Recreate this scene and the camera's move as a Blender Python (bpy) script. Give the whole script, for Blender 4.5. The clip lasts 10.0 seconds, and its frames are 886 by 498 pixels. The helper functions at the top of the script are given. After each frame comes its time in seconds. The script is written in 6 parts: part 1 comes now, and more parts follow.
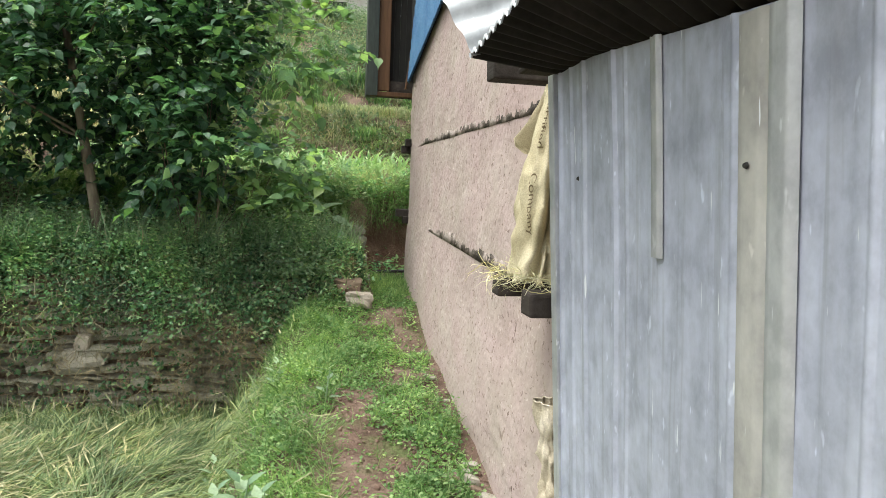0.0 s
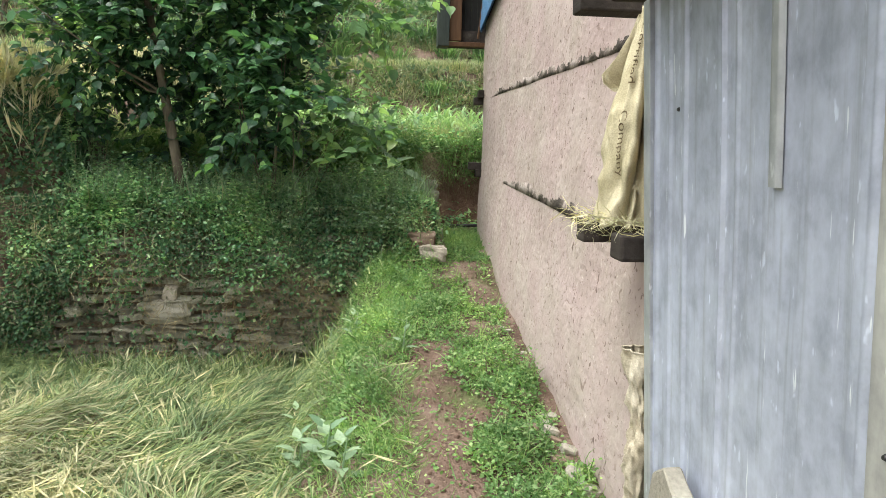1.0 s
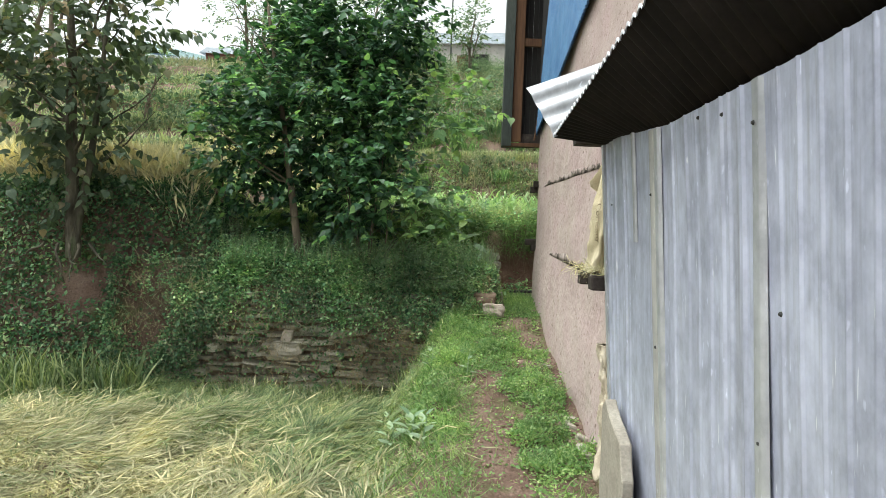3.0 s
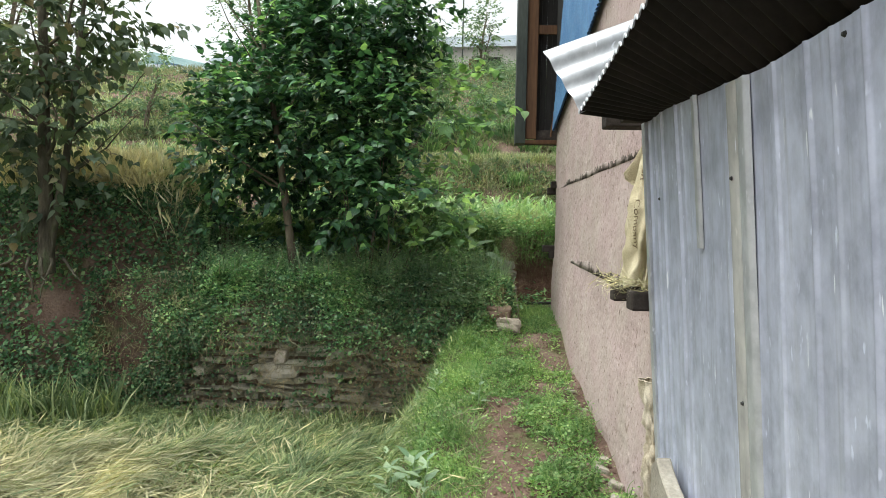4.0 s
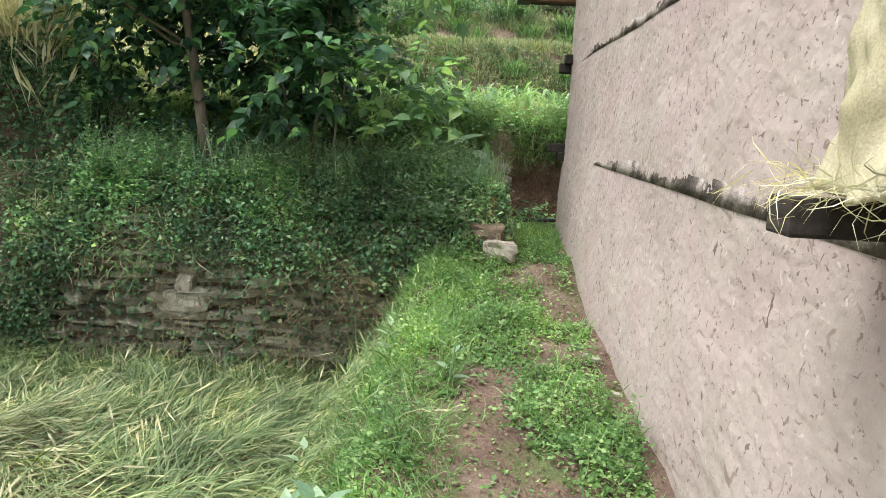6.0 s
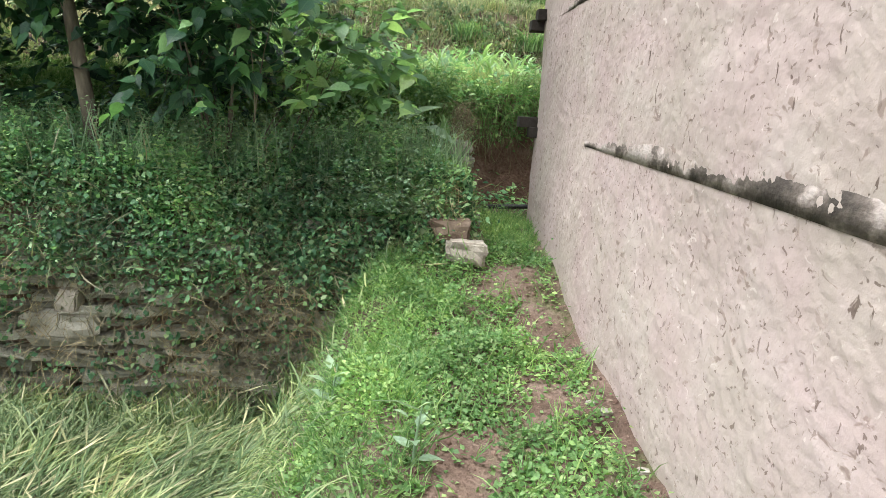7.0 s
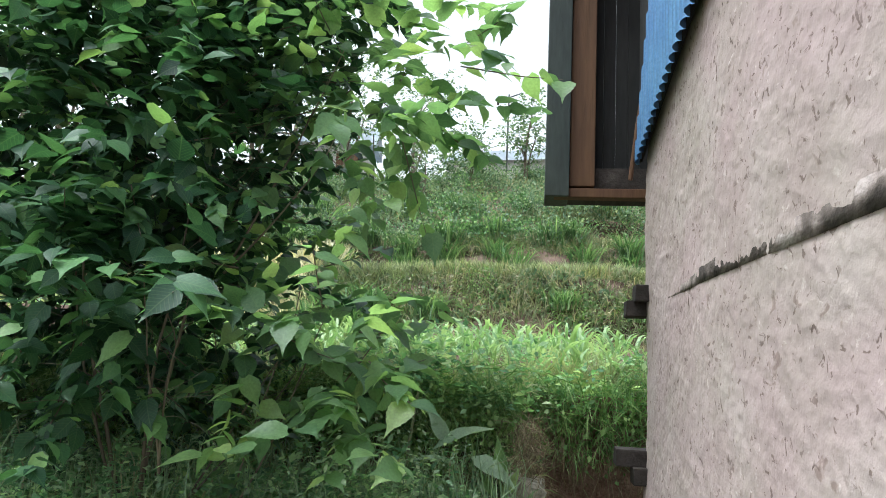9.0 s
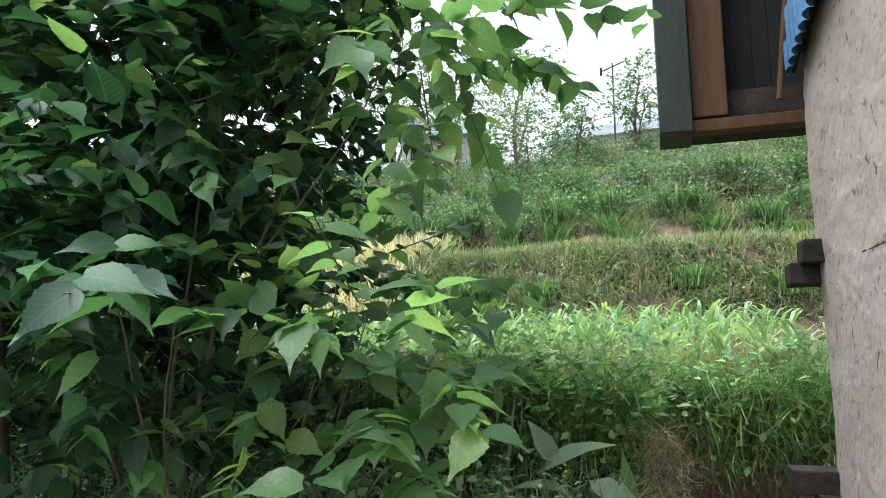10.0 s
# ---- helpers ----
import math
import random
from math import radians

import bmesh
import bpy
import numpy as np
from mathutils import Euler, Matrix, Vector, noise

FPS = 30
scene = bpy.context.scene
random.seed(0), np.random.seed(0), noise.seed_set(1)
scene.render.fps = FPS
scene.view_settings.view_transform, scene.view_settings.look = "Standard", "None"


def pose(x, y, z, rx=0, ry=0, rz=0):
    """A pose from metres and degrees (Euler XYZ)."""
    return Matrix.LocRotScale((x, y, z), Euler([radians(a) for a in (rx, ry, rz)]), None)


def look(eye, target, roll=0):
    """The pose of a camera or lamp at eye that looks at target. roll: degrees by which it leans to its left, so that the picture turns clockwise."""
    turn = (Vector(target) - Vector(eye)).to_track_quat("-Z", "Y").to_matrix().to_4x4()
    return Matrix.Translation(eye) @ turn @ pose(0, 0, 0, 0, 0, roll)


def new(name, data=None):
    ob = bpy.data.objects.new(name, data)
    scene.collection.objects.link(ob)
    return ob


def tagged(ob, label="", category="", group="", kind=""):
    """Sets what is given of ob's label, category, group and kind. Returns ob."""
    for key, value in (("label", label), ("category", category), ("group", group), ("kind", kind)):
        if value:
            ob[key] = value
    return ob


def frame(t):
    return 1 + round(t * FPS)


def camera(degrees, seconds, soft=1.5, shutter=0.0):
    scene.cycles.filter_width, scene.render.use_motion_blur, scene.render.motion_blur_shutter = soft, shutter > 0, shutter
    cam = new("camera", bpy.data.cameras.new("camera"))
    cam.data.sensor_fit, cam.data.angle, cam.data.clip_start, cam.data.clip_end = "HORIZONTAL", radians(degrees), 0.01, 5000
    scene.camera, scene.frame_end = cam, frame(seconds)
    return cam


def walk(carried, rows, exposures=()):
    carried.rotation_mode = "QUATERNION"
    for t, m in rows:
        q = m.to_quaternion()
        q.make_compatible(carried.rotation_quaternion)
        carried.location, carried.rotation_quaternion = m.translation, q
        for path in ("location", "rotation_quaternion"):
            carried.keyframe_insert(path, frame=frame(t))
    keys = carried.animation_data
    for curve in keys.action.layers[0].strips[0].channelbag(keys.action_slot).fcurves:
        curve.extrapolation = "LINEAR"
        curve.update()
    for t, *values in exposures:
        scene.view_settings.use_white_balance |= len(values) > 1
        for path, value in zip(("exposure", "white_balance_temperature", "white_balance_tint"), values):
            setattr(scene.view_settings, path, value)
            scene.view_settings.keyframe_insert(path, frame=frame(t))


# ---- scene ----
cam = camera(66.18, 10.0, soft=0.9)
walk(cam, [
    (0.0, pose(-0.021, -0.899, 1.859, 85.25, -2.24, -10.14)),
    (0.5, pose(-0.026, -0.849, 1.832, 84.19, -2.34, -6.93)),
    (1.0, pose(-0.068, -0.822, 1.788, 81.61, -1.38, -4.45)),
    (1.5, pose(-0.048, -0.746, 1.863, 88.10, -3.09, -7.45)),
    (2.0, pose(-0.051, -0.999, 1.818, 84.40, -0.05, -7.53)),
    (2.5, pose(-0.030, -1.680, 1.836, 87.57, -1.95, -0.89)),
    (3.0, pose(-0.057, -2.696, 1.758, 88.16, -2.19, 1.58)),
    (3.2, pose(-0.106, -2.541, 1.760, 89.52, -2.77, 0.89)),
    (4.3, pose(0.041, -1.473, 1.733, 88.57, -1.32, 3.76)),
    (4.5, pose(0.028, -1.239, 1.658, 88.94, -3.21, 3.65)),
    (5.0, pose(0.034, -0.576, 1.571, 85.17, -3.07, -0.81)),
    (5.5, pose(0.101, 0.039, 1.562, 82.30, -3.24, 1.36)),
    (5.7, pose(0.070, 0.249, 1.557, 81.65, -2.91, 2.40)),
    (6.8, pose(0.057, 1.492, 1.555, 79.69, -3.50, -1.91)),
    (7.0, pose(-0.001, 1.726, 1.615, 78.78, -2.79, -2.52)),
    (7.5, pose(0.216, 2.334, 1.645, 83.12, -4.02, -1.96)),
    (8.0, pose(0.343, 2.859, 1.775, 91.95, -4.11, 0.95)),
    (8.5, pose(0.448, 3.291, 1.945, 94.24, -1.89, 3.87)),
    (9.0, pose(0.459, 3.770, 2.018, 99.65, -3.00, 7.39)),
    (9.5, pose(0.501, 4.299, 2.064, 101.24, 1.06, 11.65)),
    (10.0, pose(0.460, 4.631, 2.075, 98.59, 0.21, 17.64)),
], [(0.0, 0.84, 6480, 4), (1.5, 0.94, 6450, 4), (2.0, 0.78, 6380, 4), (3.0, 0.73, 6380, 4), (4.5, 0.57, 6380, 4), (5.0, 0.66, 6380, 4), (5.7, 0.87, 6300, 4), (7.0, 1.07, 6150, 5), (7.5, 1.12, 5950, 5), (8.7, 0.89, 5850, 5), (10.0, 0.88, 5900, 5)])

# ---- sky, sun, exposure ----
SUN_ELEV, SUN_ROT = radians(71), radians(240)
world = bpy.data.worlds.new("world")
scene.world = world
world.use_nodes = True
wn, wl = world.node_tree.nodes, world.node_tree.links
sky = wn.new("ShaderNodeTexSky")
sky.sky_type, sky.sun_disc = "NISHITA", False
sky.sun_elevation, sky.sun_rotation = SUN_ELEV, SUN_ROT
sky.dust_density, sky.air_density, sky.ozone_density = 4.0, 1.0, 1.0
pale = wn.new("ShaderNodeHueSaturation")
pale.inputs["Saturation"].default_value = 0.12
pale.inputs["Value"].default_value = 1.35
wl.new(sky.outputs["Color"], pale.inputs["Color"])
wl.new(pale.outputs["Color"], wn["Background"].inputs["Color"])
wn["Background"].inputs["Strength"].default_value = 0.15
sun_data = bpy.data.lights.new("sun", "SUN")
sun_data.energy, sun_data.angle, sun_data.color = 2.6, radians(42), (1.0, 0.97, 0.92)
sun = new("sun", sun_data)
# veiled sun high over the field
sun.matrix_world = look((-3.3, -1.9, 11.0), (0.0, 0.0, 0.0))

rng = np.random.default_rng(7)


# ---- materials ----
def ramp_of(nt, stops):
    r = nt.nodes.new("ShaderNodeValToRGB")
    els = r.color_ramp.elements
    while len(els) < len(stops):
        els.new(0.5)
    for e, (p, c) in zip(els, stops):
        e.position, e.color = p, (*c, 1)
    return r


def noise_node(nt, scale, detail=4.0, stretch=None, rough=0.55):
    co = nt.nodes.new("ShaderNodeTexCoord")
    mp = nt.nodes.new("ShaderNodeMapping")
    if stretch:
        mp.inputs["Scale"].default_value = stretch
    n = nt.nodes.new("ShaderNodeTexNoise")
    n.inputs["Scale"].default_value, n.inputs["Detail"].default_value = scale, detail
    n.inputs["Roughness"].default_value = rough
    nt.links.new(co.outputs["Object"], mp.inputs["Vector"])
    nt.links.new(mp.outputs["Vector"], n.inputs["Vector"])
    return n


def mix_node(nt, kind, fac, a, b):
    m = nt.nodes.new("ShaderNodeMix")
    m.data_type, m.blend_type = "RGBA", kind
    for sock, v in ((m.inputs[0], fac), (m.inputs[6], a), (m.inputs[7], b)):
        if isinstance(v, (int, float)):
            sock.default_value = v
        elif isinstance(v, tuple):
            sock.default_value = (*v, 1)
        else:
            nt.links.new(v, sock)
    return m.outputs[2]


def solid(name, stops, scale=6.0, rough=0.85, metal=0.0, bump=0.3, fine=60.0, stretch=None, dirt=None, dirt_scale=2.0, spec=0.3, by="", bump_dist=0.01, speckle=0.8):
    """A rough surface: a coarse colour ramp, fine grain, optional dirt patches, and relief."""
    m = bpy.data.materials.new(name)
    m.use_nodes = True
    nt = m.node_tree
    b = nt.nodes["Principled BSDF"]
    b.inputs["Roughness"].default_value, b.inputs["Metallic"].default_value = rough, metal
    b.inputs["Specular IOR Level"].default_value = spec
    coarse = noise_node(nt, scale, 6.0, stretch)
    grain = noise_node(nt, fine, 5.0, stretch)
    r = ramp_of(nt, stops)
    src = coarse.outputs["Fac"]
    if by:
        g = nt.nodes.new("ShaderNodeObjectInfo" if by == "object" else "ShaderNodeNewGeometry")
        add = nt.nodes.new("ShaderNodeMath")
        add.operation = "MULTIPLY_ADD"
        nt.links.new(g.outputs["Random" if by == "object" else "Random Per Island"], add.inputs[0])
        add.inputs[1].default_value = 0.75
        off = nt.nodes.new("ShaderNodeMath")
        off.operation = "MULTIPLY_ADD"
        nt.links.new(coarse.outputs["Fac"], off.inputs[0])
        off.inputs[1].default_value, off.inputs[2].default_value = 0.5, -0.12
        nt.links.new(off.outputs[0], add.inputs[2])
        src = add.outputs[0]
    nt.links.new(src, r.inputs["Fac"])
    gr = ramp_of(nt, [(0.3, (0.72, 0.72, 0.72)), (0.7, (1.12, 1.12, 1.12))])
    nt.links.new(grain.outputs["Fac"], gr.inputs["Fac"])
    col = mix_node(nt, "MULTIPLY", speckle, r.outputs["Color"], gr.outputs["Color"])
    if dirt:
        d = noise_node(nt, dirt_scale, 8.0, stretch, 0.65)
        dr = ramp_of(nt, [(0.52, (0, 0, 0)), (0.68, (1, 1, 1))])
        nt.links.new(d.outputs["Fac"], dr.inputs["Fac"])
        col = mix_node(nt, "MIX", dr.outputs["Color"], col, dirt)
    nt.links.new(col, b.inputs["Base Color"])
    bp = nt.nodes.new("ShaderNodeBump")
    bp.inputs["Strength"].default_value, bp.inputs["Distance"].default_value = bump, bump_dist
    h = nt.nodes.new("ShaderNodeMath")
    h.operation = "ADD"
    nt.links.new(coarse.outputs["Fac"], h.inputs[0])
    nt.links.new(grain.outputs["Fac"], h.inputs[1])
    nt.links.new(h.outputs[0], bp.inputs["Height"])
    nt.links.new(bp.outputs["Normal"], b.inputs["Normal"])
    return m


def veins(nt, col):
    """A pale midrib and slanting side veins over a leaf's colour."""
    at = nt.nodes.new("ShaderNodeAttribute")
    at.attribute_name = "blade"
    sep = nt.nodes.new("ShaderNodeSeparateXYZ")
    nt.links.new(at.outputs["Vector"], sep.inputs[0])

    def op(kind, p, q=None, c=None):
        m = nt.nodes.new("ShaderNodeMath")
        m.operation = kind
        for sock, v in zip(m.inputs, (p, q, c)):
            if isinstance(v, (int, float)):
                sock.default_value = v
            elif v is not None:
                nt.links.new(v, sock)
        return m.outputs[0]

    ax = op("ABSOLUTE", sep.outputs[0])
    rib = op("MULTIPLY_ADD", ax, -38.0, 1.0)
    wave = op("SINE", op("MULTIPLY", op("MULTIPLY_ADD", ax, -0.75, sep.outputs[1]), 56.0))
    side = op("MULTIPLY", op("SUBTRACT", wave, 0.72), 2.2)
    vein = nt.nodes.new("ShaderNodeClamp")
    nt.links.new(op("MAXIMUM", rib, side), vein.inputs[0])
    return mix_node(nt, "MIX", op("MULTIPLY", vein.outputs[0], 0.16), col, (0.26, 0.38, 0.16))


def foliage(name, stops, rough=0.5, through_light=0.35, spec=0.35, veined=False):
    """Leaves: each leaf takes its own tint, some light comes through."""
    m = bpy.data.materials.new(name)
    m.use_nodes = True
    nt = m.node_tree
    b = nt.nodes["Principled BSDF"]
    b.inputs["Roughness"].default_value = rough
    b.inputs["Specular IOR Level"].default_value = spec
    g = nt.nodes.new("ShaderNodeNewGeometry")
    r = ramp_of(nt, stops)
    nt.links.new(g.outputs["Random Per Island"], r.inputs["Fac"])
    n = noise_node(nt, 2.1, 4.0)
    nr = ramp_of(nt, [(0.3, (0.58, 0.62, 0.62)), (0.5, (0.98, 0.98, 0.95)), (0.7, (1.4, 1.32, 1.15))])
    nt.links.new(n.outputs["Fac"], nr.inputs["Fac"])
    col = mix_node(nt, "MULTIPLY", 1.0, r.outputs["Color"], nr.outputs["Color"])
    fine = noise_node(nt, 90.0, 2.0)
    fr = ramp_of(nt, [(0.3, (0.85, 0.85, 0.85)), (0.7, (1.1, 1.1, 1.1))])
    nt.links.new(fine.outputs["Fac"], fr.inputs["Fac"])
    col = mix_node(nt, "MULTIPLY", 1.0, col, fr.outputs["Color"])
    if veined:
        col = veins(nt, col)
    nt.links.new(col, b.inputs["Base Color"])
    t = nt.nodes.new("ShaderNodeBsdfTranslucent")
    warm = mix_node(nt, "MULTIPLY", 1.0, col, (1.45, 1.5, 0.85))
    nt.links.new(warm, t.inputs["Color"])
    ms = nt.nodes.new("ShaderNodeMixShader")
    ms.inputs[0].default_value = through_light
    nt.links.new(b.outputs[0], ms.inputs[1])
    nt.links.new(t.outputs[0], ms.inputs[2])
    nt.links.new(ms.outputs[0], nt.nodes["Material Output"].inputs["Surface"])
    return m


M_SOIL = solid("soil", [(0.3, (0.096, 0.06, 0.04)), (0.5, (0.176, 0.12, 0.088)), (0.75, (0.264, 0.2, 0.152))], 3.0, 0.95, bump=0.9, fine=45, spec=0.1, bump_dist=0.03)
M_STONE = solid("wall_stone", [(0.1, (0.12, 0.11, 0.085)), (0.35, (0.24, 0.225, 0.18)), (0.65, (0.36, 0.34, 0.275)), (0.95, (0.50, 0.48, 0.40))], 9.0, 0.9, bump=0.7, fine=70, by="object", stretch=(1, 1, 4), dirt=(0.15, 0.145, 0.095), dirt_scale=11, spec=0.15)
M_PALESTONE = solid("pale_stone", [(0.3, (0.28, 0.235, 0.195)), (0.6, (0.40, 0.35, 0.295)), (0.8, (0.50, 0.45, 0.385))], 7.0, 0.85, bump=0.6, fine=50, spec=0.2)
M_REDSTONE = solid("red_stone", [(0.3, (0.136, 0.096, 0.072)), (0.7, (0.24, 0.18, 0.14))], 7.0, 0.9, bump=0.6, fine=50, spec=0.15)
M_WOOD_DARK = solid("dark_timber", [(0.3, (0.028, 0.023, 0.02)), (0.6, (0.055, 0.045, 0.04)), (0.8, (0.10, 0.085, 0.075))], 5.0, 0.85, bump=0.5, fine=40, stretch=(1, 0.12, 1), spec=0.2)
M_WOOD_BROWN = solid("brown_timber", [(0.3, (0.08, 0.04, 0.0224)), (0.6, (0.136, 0.0704, 0.0368)), (0.8, (0.192, 0.108, 0.056))], 4.0, 0.75, bump=0.4, fine=40, stretch=(1, 1, 0.1), spec=0.25)
M_WOOD_GREY = solid("green_grey_paint", [(0.3, (0.04, 0.048, 0.044)), (0.7, (0.08, 0.092, 0.08))], 4.0, 0.7, bump=0.3, fine=40, stretch=(1, 1, 0.2), spec=0.25)
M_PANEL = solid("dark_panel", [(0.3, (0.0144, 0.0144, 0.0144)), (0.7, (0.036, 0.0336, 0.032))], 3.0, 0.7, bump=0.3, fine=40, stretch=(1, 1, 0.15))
M_BARK = solid("bark", [(0.3, (0.10, 0.082, 0.062)), (0.6, (0.19, 0.16, 0.12)), (0.8, (0.30, 0.265, 0.205))], 8.0, 0.95, bump=0.9, fine=40, stretch=(1, 1, 0.3), spec=0.1)
M_BARK_OLD = solid("mossy_bark", [(0.3, (0.05, 0.045, 0.034)), (0.55, (0.11, 0.10, 0.075)), (0.8, (0.20, 0.18, 0.14))], 7.0, 0.95, bump=1.0, fine=30, stretch=(1, 1, 0.35), spec=0.1, dirt=(0.06, 0.085, 0.04), dirt_scale=4.0, bump_dist=0.03)
M_BLUE = solid("blue_sheet", [(0.3, (0.085, 0.19, 0.38)), (0.7, (0.15, 0.30, 0.50))], 3.0, 0.45, metal=0.2, bump=0.1, spec=0.4)
M_SLAB = solid("stone_slab", [(0.3, (0.265, 0.24, 0.20)), (0.7, (0.40, 0.37, 0.31))], 5.0, 0.9, bump=0.5, fine=60, spec=0.15)
M_STRAW = foliage("straw", [(0.0, (0.46, 0.42, 0.28)), (0.5, (0.62, 0.57, 0.41)), (1.0, (0.76, 0.72, 0.58))], 0.7, 0.3, 0.2)
M_TREE = foliage("tree_leaf", [(0.0, (0.015, 0.045, 0.029)), (0.55, (0.036, 0.10, 0.054)), (0.83, (0.095, 0.22, 0.10)), (1.0, (0.25, 0.42, 0.16))], 0.44, 0.34, 0.4, veined=True)
M_TREE_MID = foliage("side_tree_leaf", [(0.0, (0.02, 0.056, 0.033)), (0.55, (0.045, 0.117, 0.059)), (0.85, (0.105, 0.225, 0.10)), (1.0, (0.26, 0.42, 0.16))], 0.46, 0.4, 0.35, veined=True)
M_TREE_YOUNG = foliage("young_tree_leaf", [(0.0, (0.088, 0.168, 0.0943)), (0.45, (0.16, 0.276, 0.143)), (0.8, (0.24, 0.376, 0.176)), (1.0, (0.344, 0.456, 0.205))], 0.38, 0.6, 0.45, veined=True)
M_TREE_OLD = foliage("old_leaf", [(0.0, (0.05, 0.078, 0.053)), (0.85, (0.118, 0.158, 0.108)), (1.0, (0.30, 0.24, 0.16))], 0.65, 0.3, 0.2, veined=True)
M_IVY = foliage("creeper_leaf", [(0.0, (0.03, 0.072, 0.04)), (0.5, (0.08, 0.165, 0.085)), (0.85, (0.15, 0.265, 0.13)), (1.0, (0.30, 0.345, 0.21))], 0.55, 0.34, 0.25)
M_IVY_DRY = foliage("dry_stem", [(0.0, (0.13, 0.10, 0.065)), (0.6, (0.26, 0.21, 0.135)), (1.0, (0.42, 0.36, 0.24))], 0.8, 0.1, 0.1)
M_WEED = foliage("weed_leaf", [(0.0, (0.08, 0.165, 0.055)), (0.55, (0.165, 0.285, 0.105)), (1.0, (0.32, 0.42, 0.20))], 0.55, 0.42)
M_GREY_WEED = foliage("grey_weed_leaf", [(0.0, (0.15, 0.245, 0.16)), (1.0, (0.33, 0.43, 0.30))], 0.6, 0.42)
M_CORN = foliage("maize_leaf", [(0.0, (0.17, 0.30, 0.14)), (0.6, (0.28, 0.42, 0.215)), (1.0, (0.44, 0.53, 0.34))], 0.45, 0.4)
M_GRASS = foliage("field_grass", [(0.0, (0.07, 0.115, 0.05)), (0.55, (0.15, 0.205, 0.095)), (1.0, (0.33, 0.37, 0.19))], 0.55, 0.3)
M_GRASS_DRY = foliage("dry_barley", [(0.0, (0.175, 0.185, 0.10)), (0.5, (0.34, 0.325, 0.20)), (1.0, (0.52, 0.48, 0.33))], 0.6, 0.3)
M_BANK = foliage("bank_grass", [(0.0, (0.119, 0.157, 0.0805)), (0.45, (0.189, 0.238, 0.127)), (0.75, (0.275, 0.265, 0.172)), (1.0, (0.4, 0.362, 0.265))], 0.65, 0.25)
M_BANK_TOP = foliage("bank_top_grass", [(0.0, (0.20, 0.25, 0.13)), (1.0, (0.42, 0.46, 0.28))], 0.6, 0.35)
M_FODDER = foliage("fodder_grass", [(0.0, (0.055, 0.12, 0.055)), (0.6, (0.135, 0.24, 0.11)), (1.0, (0.28, 0.38, 0.20))], 0.5, 0.38)
M_FARLEAF = foliage("far_leaf", [(0.0, (0.0784, 0.132, 0.092)), (0.6, (0.162, 0.237, 0.159)), (1.0, (0.302, 0.363, 0.271))], 0.85, 0.36, 0.08)


def wall_mud():
    m = solid("mud_plaster", [(0.25, (0.37, 0.312, 0.287)), (0.5, (0.42, 0.356, 0.331)), (0.75, (0.465, 0.402, 0.379))], 2.6, 0.95, bump=0.42, fine=28, spec=0.08, bump_dist=0.014, speckle=0.12)
    nt = m.node_tree
    b = nt.nodes["Principled BSDF"]
    col = b.inputs["Base Color"].links[0].from_socket
    # chips and pits left by chaff in the clay: small, larger, and pale straw ends
    for scale, lo, hi, tone, stretch in ((30.0, 0.618, 0.665, (0.205, 0.162, 0.143), (1, 0.9, 1.1)), (13.0, 0.63, 0.69, (0.275, 0.22, 0.195), (1, 0.8, 1.3)), (20.0, 0.66, 0.70, (0.15, 0.115, 0.10), (1, 1.4, 0.6)), (24.0, 0.65, 0.70, (0.54, 0.48, 0.45), (1, 0.8, 1))):
        v = noise_node(nt, scale, 3.0, stretch, 0.55)
        v.inputs["Distortion"].default_value = 0.8
        vr = ramp_of(nt, [(lo, (0, 0, 0)), (hi, (1, 1, 1))])
        nt.links.new(v.outputs["Fac"], vr.inputs["Fac"])
        p = noise_node(nt, 2.3 + scale * 0.05, 3.0, None, 0.6)
        prr = ramp_of(nt, [(0.36, (0, 0, 0)), (0.52, (1, 1, 1))])
        nt.links.new(p.outputs["Fac"], prr.inputs["Fac"])
        patch = mix_node(nt, "MULTIPLY", 1.0, vr.outputs["Color"], prr.outputs["Color"])
        col = mix_node(nt, "MIX", patch, col, tone)
    pink = noise_node(nt, 1.9, 3.0)
    pr = ramp_of(nt, [(0.35, (1.0, 0.985, 0.95)), (0.65, (1.045, 0.955, 0.985))])
    nt.links.new(pink.outputs["Fac"], pr.inputs["Fac"])
    nt.links.new(mix_node(nt, "MULTIPLY", 1.0, col, pr.outputs["Color"]), b.inputs["Base Color"])
    return m


M_MUD = wall_mud()


